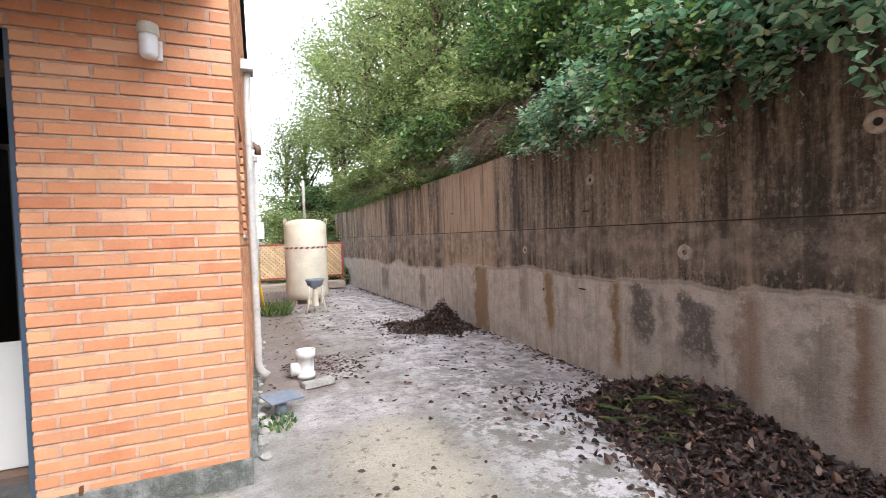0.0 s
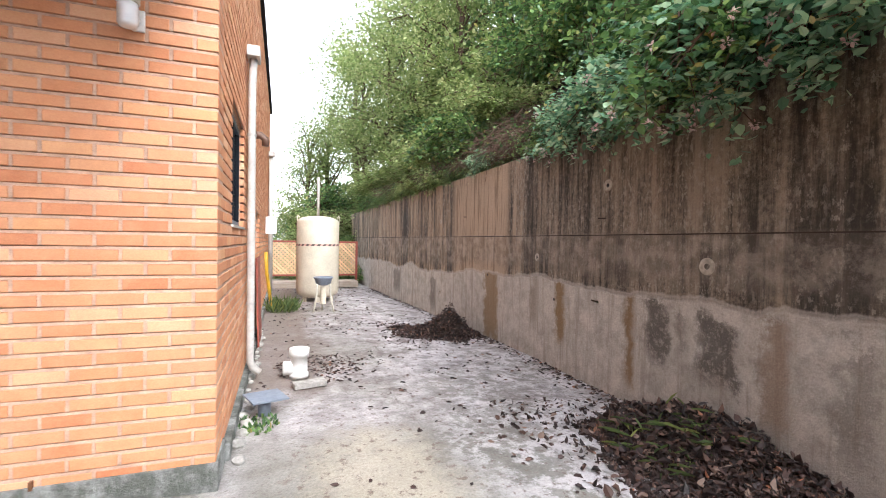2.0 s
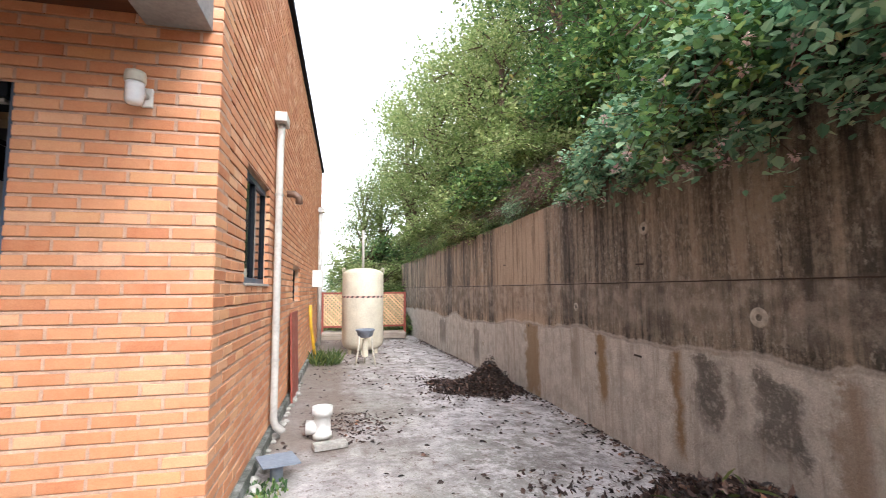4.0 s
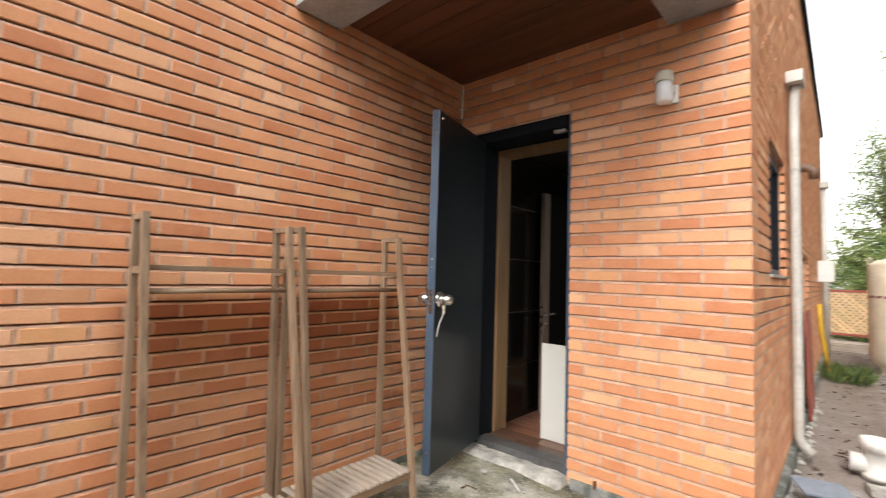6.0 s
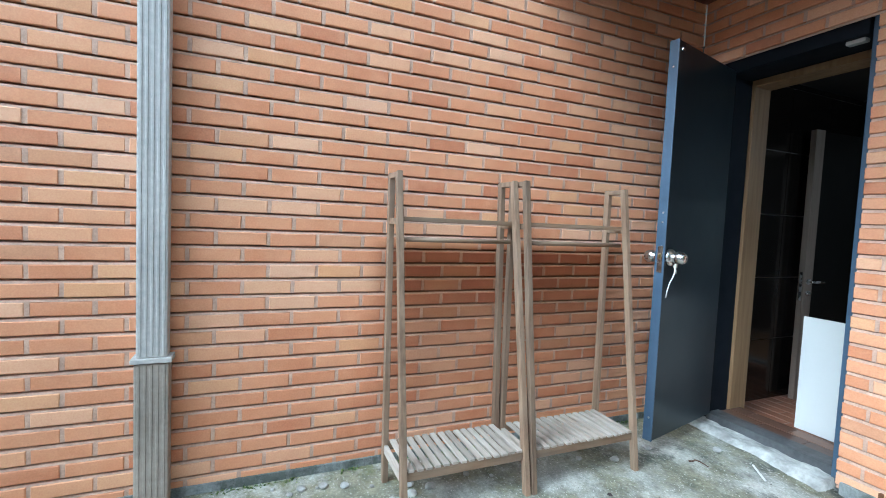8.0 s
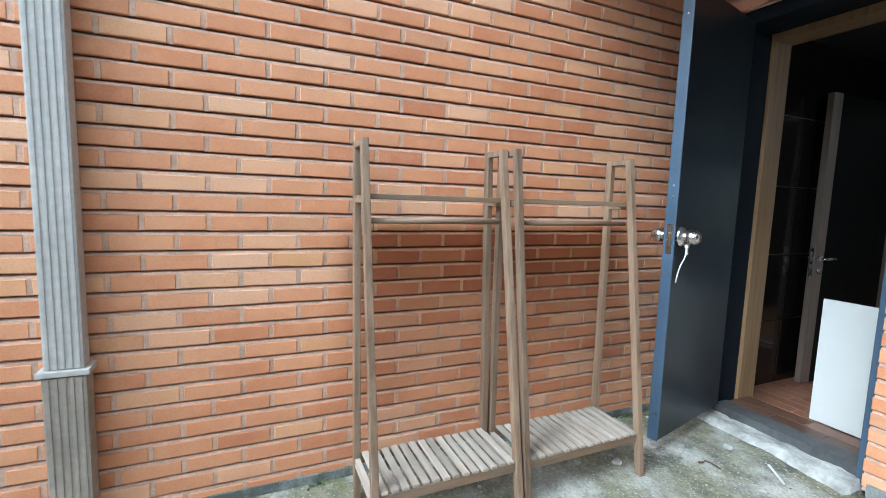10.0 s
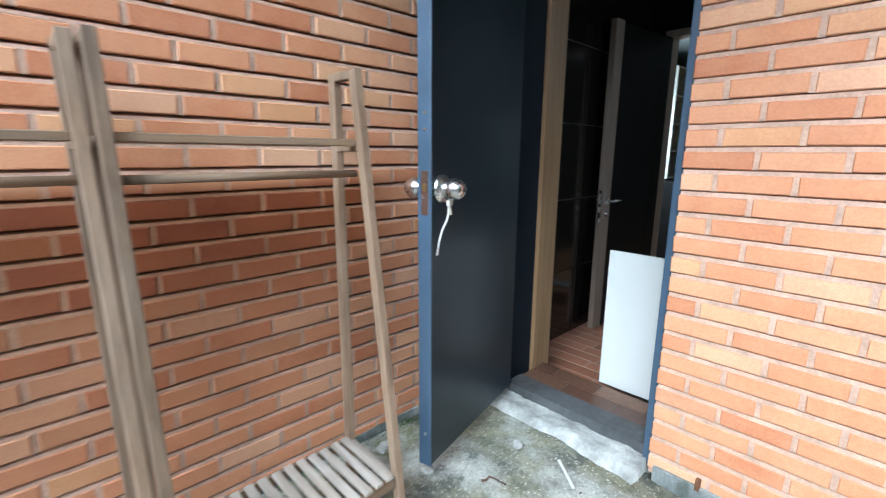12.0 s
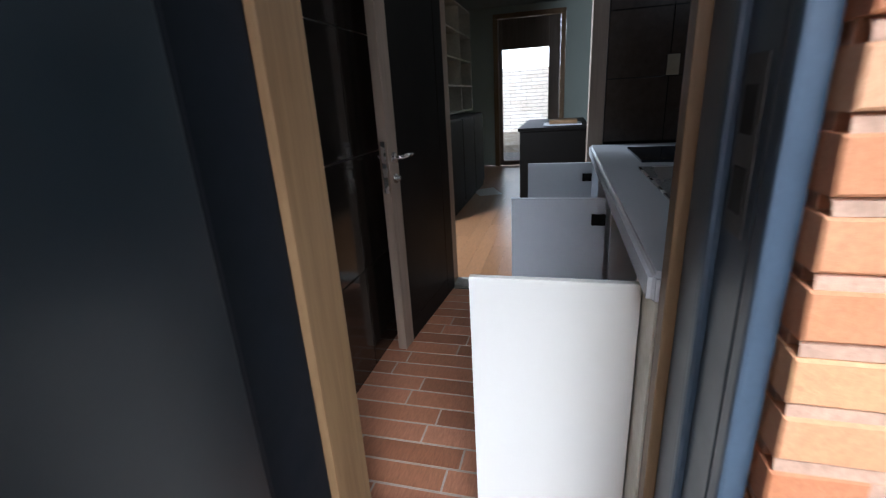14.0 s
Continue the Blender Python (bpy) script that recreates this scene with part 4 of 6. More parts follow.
# ---- side wall: window, pipes, fittings ----
window = tagged(new("window_1"), "dark framed sliding window set deep in the brick side wall", "window", kind="structure")
wy0, wy1, wz0, wz1 = WIN
for a, b, c, d in ((wy0, wy1, wz0, wz0 + 0.04), (wy0, wy1, wz1 - 0.04, wz1), (wy0, wy0 + 0.04, wz0 + 0.041, wz1 - 0.041), (wy1 - 0.04, wy1, wz0 + 0.041, wz1 - 0.041), (0.5 * (wy0 + wy1) - 0.02, 0.5 * (wy0 + wy1) + 0.02, wz0 + 0.041, wz1 - 0.041)):
    part("window_frame", boxed(-0.085, -0.035, a + 0.002, b - 0.002, c, d, 0.003), STEEL_BLUE if d - c < 0.1 else FRAME_DARK, window)
part("window_sill", boxed(-0.085, 0.012, wy0 + 0.002, wy1 - 0.002, wz0 - 0.02, wz0 - 0.002, 0.003), PIPE_GREY, window)
for a, b in ((wy0 + 0.043, 0.5 * (wy0 + wy1) - 0.021), (0.5 * (wy0 + wy1) + 0.021, wy1 - 0.043)):
    part("pane", boxed(-0.063, -0.055, a, b, wz0 + 0.042, wz1 - 0.042), DARK_GLASS, window)
win2 = tagged(new("window_2"), "small dark high window in the brick side wall", "window", kind="structure")
sy0, sy1, sz0, sz1 = SLIT
for a, b, c, d in ((sy0, sy1, sz0, sz0 + 0.03), (sy0, sy1, sz1 - 0.03, sz1), (sy0, sy0 + 0.03, sz0 + 0.031, sz1 - 0.031), (sy1 - 0.03, sy1, sz0 + 0.031, sz1 - 0.031)):
    part("window_frame", boxed(-0.12, -0.08, a + 0.002, b - 0.002, c, d, 0.002), FRAME_DARK, win2)
part("pane", boxed(-0.105, -0.098, sy0 + 0.032, sy1 - 0.032, sz0 + 0.032, sz1 - 0.032), DARK_GLASS, win2)

gutter = thing("rain_pipe", "chalky white rain pipe with box head on the side wall", "downpipe")
bm = bmesh.new()
box(bm, 0.008, 0.115, 5.14, 5.36, 2.77, 2.86, 0.006)
part("pipe_head", bm, PIPE_WHITE, gutter)
bm = bmesh.new()
tube(bm, [(0.06, 5.25, 2.78), (0.055, 5.25, 2.68), (0.05, 5.25, 2.55), (0.05, 5.25, 0.2), (0.05, 5.25, 0.08), (0.07, 5.25, 0.02), (0.13, 5.25, -0.03)], 0.033, 14)
part("pipe", bm, PIPE_WHITE, gutter, smooth=True)
for z in (0.6, 2.1):
    part("clip", lathe(bmesh.new(), [(0.038, z - 0.012), (0.038, z + 0.012)], 14, (0.05, 5.25, 0)), PIPE_GREY, gutter)
far_pipe = thing("rain_pipe", "white rain pipe at the far end of the side wall", "downpipe")
part("pipe", tube(bmesh.new(), [(0.06, 12.0, 3.1), (0.06, 12.0, -0.08)], 0.05, 12), PIPE_WHITE, far_pipe, smooth=True)
part("pipe_head", boxed(0.006, 0.15, 11.9, 12.1, 3.08, 3.2, 0.01), PIPE_WHITE, far_pipe)
vent = thing("flue_vent", "small brown flue elbow through the brick wall", "vent")
part("flue", tube(bmesh.new(), [(-0.02, 6.2, 2.31), (0.08, 6.2, 2.31), (0.13, 6.2, 2.27), (0.13, 6.2, 2.20)], 0.04, 12), plain("brown_flue_metal", (0.16, 0.09, 0.06), 0.5), vent, smooth=True)
mbox = thing("meter_box", "white meter box on the side wall", "meter box")
part("case", boxed(0.004, 0.2, 10.3, 10.65, 1.28, 1.62, 0.01), WHITE_PLASTIC, mbox)
part("lid", boxed(0.201, 0.212, 10.32, 10.63, 1.30, 1.60, 0.004), WHITE_PLASTIC, mbox)
board = thing("red_board", "faded red board leaning on the side wall", "board")
bm = beam(bmesh.new(), (0.06, 6.9, YARD), (0.03, 6.9, 0.95), 0.7, 0.02, (1, 0, 0), 0.003)
part("panel", bm, RED_PAINT, board)
hose = thing("yellow_hose", "yellow gas hose hanging along the side wall", "hose")
part("pipe", tube(bmesh.new(), [(0.05, 9.3, 0.95), (0.06, 9.35, 0.6), (0.10, 9.45, 0.3), (0.14, 9.5, YARD + 0.02)], 0.03, 10), YELLOW, hose, smooth=True)

# ---- yard things ----
tank = thing("water_tank", "upright cream water tank with domed ends and warning stripe", "water tank", (1.03, 10.7, YARD))
R = 0.435
prof = [(0.02, 0.07), (0.2, 0.075), (0.33, 0.10), (0.41, 0.15), (R, 0.25), (R, 1.66), (0.415, 1.70), (0.33, 1.75), (0.2, 1.78), (0.02, 1.79)]
part("shell", lathe(bmesh.new(), prof, 48), TANK, tank, smooth=True)
part("leg", tube(bmesh.new(), [(0, 0, 0.0), (0, 0, 0.24)], 0.05, 12), TANK, tank)
for k in range(3):
    a = math.radians(-90 + 55 * (k - 1))
    part("leg", beam(bmesh.new(), (0.33 * math.cos(a), 0.33 * math.sin(a), 0), (0.33 * math.cos(a), 0.33 * math.sin(a), 0.27), 0.09, 0.03, (math.cos(a), math.sin(a), 0)), TANK, tank)
STRIPE_D, STRIPE_L = plain("dark_stripe", (0.09, 0.06, 0.05), 0.6), plain("pale_red_stripe", (0.65, 0.42, 0.34), 0.6)
for k in range(48):
    a0, a1 = 2 * math.pi * k / 48, 2 * math.pi * (k + 1) / 48
    lean = 2 * math.pi / 48 * 0.5
    bm = bmesh.new()
    bm.faces.new([bm.verts.new(((R + 0.004) * math.cos(a), (R + 0.004) * math.sin(a), z)) for a, z in ((a0, 1.16), (a1, 1.16), (a1 + lean, 1.20), (a0 + lean, 1.20))])
    part("warning_stripe", bm, STRIPE_D if k % 2 else STRIPE_L, tank)
for sx in (-1, 1):
    bm = bmesh.new()
    tube(bm, [(sx * 0.38, -0.12, 1.70), (sx * 0.39, -0.12, 1.77), (sx * 0.41, -0.12, 1.79), (sx * 0.43, -0.12, 1.77), (sx * 0.425, -0.12, 1.66)], 0.014, 8)
    part("lifting_eye", bm, TANK, tank, smooth=True)
part("vent_pipe", tube(bmesh.new(), [(0, 0.05, 1.76), (0, 0.05, 2.62)], 0.03, 10), PIPE_GREY, tank, "tall white vent pipe", smooth=True)
grill = thing("barbecue_grill", "small grey kettle grill on thin pale legs", "grill", (1.02, 9.2, YARD))
part("bowl", lathe(bmesh.new(), [(0.07, 0.47), (0.13, 0.50), (0.155, 0.58), (0.175, 0.60), (0.175, 0.62), (0.15, 0.62), (0.12, 0.55)], 24), GREY_PLASTIC, grill, smooth=True)
for dx, dy in ((-0.16, -0.1), (0.16, -0.1), (0.0, 0.16)):
    part("leg", tube(bmesh.new(), [(dx * 0.7, dy * 0.7, 0.5), (dx * 0.75, dy * 0.75, 0.3), (dx * 0.95, dy, 0.12), (dx * 1.1, dy * 1.1, 0.0)], 0.016, 8), CREAM_PLASTIC, grill, smooth=True)
part("ash_can", lathe(bmesh.new(), [(0.05, 0.13), (0.055, 0.14), (0.05, 0.45)], 16), TANK, grill)

tee = thing("pipe_tee", "white plastic drain tee lying on the slab", "pipe fitting", (0.47, 5.25, YARD))
bm = bmesh.new()
lathe(bm, [(0.075, 0.02), (0.085, 0.0), (0.085, 0.05), (0.075, 0.055), (0.075, 0.20), (0.09, 0.205), (0.092, 0.28), (0.07, 0.28), (0.065, 0.22)], 24)
part("upright", bm, WHITE_PLASTIC, tee, smooth=True)
part("branch", lathe(bmesh.new(), [(0.05, -0.05), (0.06, -0.06), (0.065, -0.14), (0.045, -0.145)], 20, (0, 0, 0.10), "x"), WHITE_PLASTIC, tee, smooth=True)
slab = thing("concrete_offcut", "pale flat concrete offcut on the slab", "slab", (0.55, 4.98, YARD), 12)
part("block", boxed(-0.14, 0.14, -0.06, 0.06, 0.0, 0.045, 0.008), SILL_CEMENT, slab)
stool = thing("drain_cap", "blue-grey plastic plate on a short pipe stub", "drain cap", (0.20, 4.40, YARD))
part("stub", lathe(bmesh.new(), [(0.045, 0.0), (0.045, 0.13), (0.04, 0.13)], 18), GREY_PLASTIC, stool, smooth=True)
plate = part("plate", boxed(-0.13, 0.13, -0.11, 0.11, 0.132, 0.145, 0.004), GREY_PLASTIC, stool)
plate.rotation_euler = (0.06, 0.05, 0.4)
for i in range(26):
    y = 3.75 + 0.16 * i + rng.uniform(-0.05, 0.05)
    s = rng.uniform(0.02, 0.05)
    st = thing("white_stone", "small white stone along the plinth edge", "stone", (0.065 + rng.uniform(-0.015, 0.03), y, YARD + s * 0.45), 0, "stones along the plinth")
    bm = bmesh.new()
    bmesh.ops.create_icosphere(bm, subdivisions=2, radius=s)
    for v in bm.verts:
        v.co *= 1 + 0.35 * noise.noise(v.co * 30 + Vector((i, 0, 0)))
        v.co.z *= 0.7
    part("pebble", bm, SILL_CEMENT, st)

# lattice fence and low deck at the end of the yard
fence = thing("lattice_fence", "tan wooden lattice fence in a red-brown frame", "fence", (0, 14.0, 0))
fence_x0, fence_x1, fz0, fz1 = 0.04, 2.36, 0.18, 1.12
for x in (fence_x0, 1.25, fence_x1):
    part("post", boxed(x - 0.03, x + 0.03, -0.03, 0.03, YARD, fz1 + 0.03, 0.004), RED_PAINT, fence)
for z in (fz0, fz1):
    part("rail", boxed(fence_x0, fence_x1, -0.022, 0.022, z - 0.025, z + 0.025, 0.004), RED_PAINT, fence)
for s in (-1, 1):
    i = -8
    while i * 0.11 < fence_x1 + 1.0:
        xa, za = fence_x0 + i * 0.11, (fz0 if s > 0 else fz1)
        xb, zb = xa + (fz1 - fz0), (fz1 if s > 0 else fz0)
        t0 = max(0.0, (fence_x0 - xa) / (xb - xa))
        t1 = min(1.0, (fence_x1 - xa) / (xb - xa))
        if t1 - t0 > 0.04:
            part("lattice_slat", beam(bmesh.new(), (xa + (xb - xa) * t0, s * 0.006, za + (zb - za) * t0), (xa + (xb - xa) * t1, s * 0.006, za + (zb - za) * t1), 0.045, 0.010, (0, 1, 0)), LATTICE, fence)
        i += 1
deck = thing("low_deck", "grey weathered plank step below the lattice fence", "deck", (0, 13.3, YARD))
for i in range(5):
    part("plank", boxed(0.05, 2.3, 0.12 * i, 0.12 * i + 0.11, 0.14, 0.165, 0.004), TEAK_X, deck)
part("fascia", boxed(0.05, 2.3, -0.02, -0.001, 0.0, 0.16, 0.004), TEAK_X, deck)

# ---- rooms inside the house ----
FZ = -0.12
RX0, RX1, RY0, RY1 = -2.0, -0.32, YD + 0.24, 5.72
HALL_X0, HALL_X1, HALL_Y1 = -2.9, -0.32, 11.0
tagged(part("room_floor", boxed(-3.0, -0.25, YD + 0.02, 13.0, -0.4, FZ - 0.008), GROUT), "grey screed under the indoor floors", "floor", kind="structure")
kitchen_floor = tagged(part("kitchen_floor", boxed(RX0 - 0.02, RX1, YD + 0.378, RY1 - 0.06, FZ - 0.007, FZ - 0.0015), TILE_GROUT), "brick-shaped reddish floor tiles with pale joints", "floor", kind="structure")
hall_floor = tagged(part("hall_floor", boxed(HALL_X0, HALL_X1, RY1 + 0.06, 12.0, FZ - 0.007, FZ - 0.003), GROUT), "warm brown wooden floor boards", "floor", kind="structure")
tagged(part("ceiling_kitchen", boxed(RX0 - 0.1, RX1 + 0.05, RY0 - 0.02, RY1 + 0.06, 2.42, 2.5), DIM_CEIL), "kitchen ceiling coloured near-black for the shade of the unlit room", "ceiling", kind="structure")
tagged(part("ceiling_hall", boxed(HALL_X0 - 0.1, HALL_X1 + 0.05, RY1 + 0.062, 11.22, 2.42, 2.5), CEIL), "white hall ceiling with small downlights", "ceiling", kind="structure")
tagged(part("wall_kitchen_left", boxed(-2.2, RX0 - 0.012, RY0 - 0.02, RY1 - 0.02, -0.1, 2.42), TILE_GROUT), "wall clad in glossy black tiles", "wall", kind="structure")
black_wall = bpy.data.objects["wall_kitchen_left"]
for j in range(6):
    for i in range(4):
        y0, z0 = RY0 + i * 0.52, FZ + j * 0.5
        if z0 < 2.4:
            part("wall_tile", boxed(RX0 - 0.0115, RX0, y0, min(y0 + 0.515, RY1 - 0.025), z0, min(z0 + 0.495, 2.42), 0.0015), BLACK_TILE, black_wall)
tagged(part("wall_kitchen_right", boxed(RX1, RX1 + 0.08, RY0 - 0.02, 11.2, -0.2, 2.42), DARK_PANEL), "dark tiled wall above the counter", "wall", kind="structure")
right_wall = bpy.data.objects["wall_kitchen_right"]
for j in range(3):
    for i in range(4):
        part("wall_tile", boxed(RX1 - 0.008, RX1 - 0.001, RY0 + i * 0.52, min(RY0 + i * 0.52 + 0.515, RY1 - 0.03), 0.86 + j * 0.5, 0.86 + j * 0.5 + 0.495, 0.0015), BLACK_TILE, right_wall)
tagged(part("wall_door_inner", boxed(-0.93, RX1, YD + 0.235, YD + 0.30, -0.1, 2.42), DARK_PANEL), "inner face beside the doorway", "wall", kind="structure")
tagged(part("wall_over_door", boxed(RX0 - 0.1, -0.931, YD + 0.235, YD + 0.30, 2.192, 2.42), DARK_PANEL), "inner face over the doorway", "wall", kind="structure")
tagged(part("wall_beside_door", boxed(RX0 - 0.1, -1.67, YD + 0.24, YD + 0.30, -0.1, 2.19), DARK_PANEL), "inner face beside the hinges", "wall", kind="structure")
# partition between kitchen and hall, with its doorway
tagged(part("wall_partition_left", boxed(-2.92, -1.89, RY1 - 0.015, RY1 + 0.06, -0.1, 2.42), DARK_PANEL), "dark partition beside the inner doorway", "wall", kind="structure")
tagged(part("wall_partition_right", boxed(-0.93, RX1 - 0.001, RY1 - 0.015, RY1 + 0.06, -0.1, 2.42), DARK_PANEL), "dark partition beside the counter", "wall", kind="structure")
tagged(part("wall_partition_head", boxed(-1.889, -0.931, RY1 - 0.015, RY1 + 0.06, 2.12, 2.42), DARK_PANEL), "dark partition over the inner doorway", "wall", kind="structure")
inner_case = tagged(new("inner_door_casing"), "taupe veneer casing of the inner doorway", "door casing", kind="structure")
part("casing_side", boxed(-1.888, -1.835, RY1 - 0.05, RY1 + 0.1, FZ, 2.12, 0.003), TAUPE, inner_case)
part("casing_side", boxed(-1.015, -0.935, RY1 - 0.05, RY1 + 0.1, FZ, 2.12, 0.003), TAUPE, inner_case)
part("casing_head", boxed(-1.834, -1.016, RY1 - 0.05, RY1 + 0.1, 2.07, 2.12, 0.003), TAUPE, inner_case)
part("saddle", boxed(-1.834, -1.016, RY1 - 0.05, RY1 + 0.1, FZ - 0.002, FZ + 0.018, 0.003), plain("grey_saddle_stone", (0.33, 0.31, 0.28), 0.5), inner_case)
idoor = tagged(new("inner_door"), "black panelled inner door with taupe edge, standing open", "door", kind="structure")
ix0, iy0, ix1, iy1 = -1.845, RY1 - 0.055, -1.915, 4.86
iang = math.degrees(math.atan2(iy1 - iy0, ix1 - ix0))
iw = math.hypot(ix1 - ix0, iy1 - iy0)
ileaf = part("leaf", boxed(0.13, iw - 0.1, -0.018, 0.02, FZ + 0.12, 2.05, 0.002), DARK_PANEL, idoor)
ileaf.matrix_basis = pose(ix0, iy0, 0, 0, 0, iang)
part("stile", boxed(iw - 0.099, iw, -0.02, 0.023, FZ + 0.01, 2.06, 0.002), TAUPE, ileaf)
part("stile", boxed(0.0, 0.129, -0.02, 0.021, FZ + 0.01, 2.06, 0.002), DARK_PANEL, ileaf)
part("bottom_rail", boxed(0.13, iw - 0.1, -0.02, 0.021, FZ + 0.01, FZ + 0.119, 0.002), DARK_PANEL, ileaf)
part("lock_face", boxed(iw + 0.0002, iw + 0.002, -0.01, 0.012, 0.70, 0.93, 0.0006), CHROME, ileaf)
handle = part("door_handle", tube(bmesh.new(), [(iw - 0.05, 0.02, 0.855), (iw - 0.05, 0.058, 0.855), (iw - 0.06, 0.066, 0.855), (iw - 0.165, 0.066, 0.855)], 0.0085, 10), CHROME, ileaf, "chrome lever handle", smooth=True)
part("rosette", lathe(bmesh.new(), [(0.024, 0.024), (0.024, 0.03), (0.018, 0.032)], 20, (iw - 0.05, 0, 0.855), "y"), CHROME, ileaf, smooth=True)
part("thumb_turn", lathe(bmesh.new(), [(0.022, 0.024), (0.022, 0.032), (0.01, 0.036), (0.01, 0.05)], 20, (iw - 0.05, 0, 0.76), "y"), CHROME, ileaf, smooth=True)
part("door_handle", tube(bmesh.new(), [(iw - 0.05, -0.02, 0.855), (iw - 0.05, -0.05, 0.855), (iw - 0.15, -0.05, 0.855)], 0.0085, 10), CHROME, ileaf, smooth=True)

# counter with its cabinets, doors standing open
FACE = -0.99
for i, y0 in enumerate((3.93, 4.50, 5.08)):
    y1 = (4.495, 5.075, RY1 - 0.06)[i]
    cab = thing("base_cabinet", "white kitchen base cabinet with its door standing open", "cabinet", group="kitchen base cabinets")
    part("side_panel", boxed(FACE, -0.36, y0, y0 + 0.016, FZ + 0.08, 0.745, 0.001), CAB_GREY, cab)
    part("side_panel", boxed(FACE, -0.36, y1 - 0.016, y1, FZ + 0.08, 0.745, 0.001), CAB_GREY, cab)
    part("back_panel", boxed(-0.359, -0.35, y0, y1, FZ + 0.08, 0.745), CAB_GREY, cab)
    part("bottom_panel", boxed(FACE, -0.36, y0 + 0.0165, y1 - 0.0165, FZ + 0.08, FZ + 0.098), CAB_GREY, cab)
    part("toe_kick", boxed(FACE + 0.05, FACE + 0.065, y0, y1, FZ, FZ + 0.079), DARK_PANEL, cab)
    hy_ = (3.855, 4.60, 5.44)[i]
    dw = 0.34 if i == 0 else 0.33
    dz0 = 0.055 if i == 0 else 0.02
    d = part("cabinet_door", boxed(FACE - 0.005 - dw, FACE - 0.005, hy_ - 0.009, hy_ + 0.009, dz0, 0.735, 0.002), LACQUER if i == 0 else CAB_GREY, cab, "white lacquered door" if i == 0 else "pale grey door")
    for z in (0.22, 0.66):
        part("hinge", boxed(FACE - 0.055, FACE - 0.008, *((hy_ + 0.0095, hy_ + 0.022) if i == 0 else (hy_ - 0.022, hy_ - 0.0095)), z - 0.02, z + 0.02, 0.003), DARK_PANEL if i else CHROME, d)
end = thing("cabinet_end_panel", "cream end panel of the counter by the doorway", "panel")
part("board", boxed(FACE - 0.002, -0.36, YD + 0.302, 3.925, FZ, 0.745, 0.002), CREAM_PLASTIC, end)
counter = thing("worktop", "white stone kitchen worktop with inset sink and hob", "worktop")
bm = bmesh.new()
top_x0, top_x1, top_y0, top_y1 = -1.005, RX1 - 0.01, YD + 0.303, RY1 - 0.06
ring = [[[bm.verts.new((x, y, z)) for x, y in corners] for corners in (((top_x0, top_y0), (top_x1, top_y0), (top_x1, top_y1), (top_x0, top_y1)), ((-0.87, 4.202), (-0.43, 4.202), (-0.43, 4.838), (-0.87, 4.838)))] for z in (0.748, 0.80)]
for i in range(4):
    j = (i + 1) % 4
    bm.faces.new((ring[1][0][i], ring[1][0][j], ring[1][1][j], ring[1][1][i]))
    bm.faces.new((ring[0][0][j], ring[0][0][i], ring[0][1][i], ring[0][1][j]))
    bm.faces.new((ring[0][0][i], ring[0][0][j], ring[1][0][j], ring[1][0][i]))
    bm.faces.new((ring[0][1][j], ring[0][1][i], ring[1][1][i], ring[1][1][j]))
rims = [e for e in bm.edges if all(v in ring[1][0] for v in e.verts) or {e.verts[0], e.verts[1]} == {ring[0][0][0], ring[1][0][0]}]
bmesh.ops.bevel(bm, geom=rims, offset=0.012, segments=3, affect="EDGES")
part("slab", bm, COUNTER, counter)
sink = thing("sink", "steel sink let into the worktop", "sink")
bm = bmesh.new()
box(bm, -0.868, -0.432, 4.204, 4.836, 0.62, 0.63)
for a, b, c, d_ in ((-0.868, -0.86, 4.204, 4.836), (-0.44, -0.432, 4.204, 4.836), (-0.86, -0.44, 4.204, 4.212), (-0.86, -0.44, 4.828, 4.836)):
    box(bm, a, b, c, d_, 0.63, 0.803)
part("basin", bm, CHROME, sink)
hob = thing("cooktop", "black glass cooktop on the worktop", "cooktop")
part("glass_plate", boxed(-0.84, -0.5, 4.95, 5.4, 0.801, 0.812, 0.003), DARK_GLASS, hob)
BEIGE = plain("beige_switch_plastic", (0.34, 0.28, 0.19), 0.45, relief=0.0, speck=0.02)
sw = thing("wall_switch", "beige switch plate on the dark tiled wall", "switch")
part("cover", boxed(-0.64, -0.58, RY1 - 0.035, RY1 - 0.0255, 1.14, 1.24, 0.003), BEIGE, sw)
part("rocker", boxed(-0.625, -0.595, RY1 - 0.039, RY1 - 0.0355, 1.165, 1.215, 0.002), BEIGE, sw)
tap = thing("tap", "small chrome wall tap over the sink", "tap")
part("spout", tube(bmesh.new(), [(RX1 - 0.008, 4.25, 1.02), (RX1 - 0.06, 4.25, 1.02), (RX1 - 0.12, 4.25, 1.0), (RX1 - 0.13, 4.25, 0.95)], 0.012, 10), CHROME, tap, smooth=True)

BROWN_TILE = pieces("dark_brown_wall_tile", [(0.0, (0.040, 0.028, 0.021)), (1.0, (0.052, 0.037, 0.028))], 0.25, 20, (1, 1, 1), 0.02)
end_wall = bpy.data.objects["wall_partition_right"]
for i in range(2):
    for j in range(5):
        part("wall_tile", boxed(-0.929 + i * 0.306, -0.627 + i * 0.306, RY1 - 0.025, RY1 - 0.0155, 0.81 + j * 0.33, min(1.136 + j * 0.33, 2.415), 0.001), BROWN_TILE, end_wall)
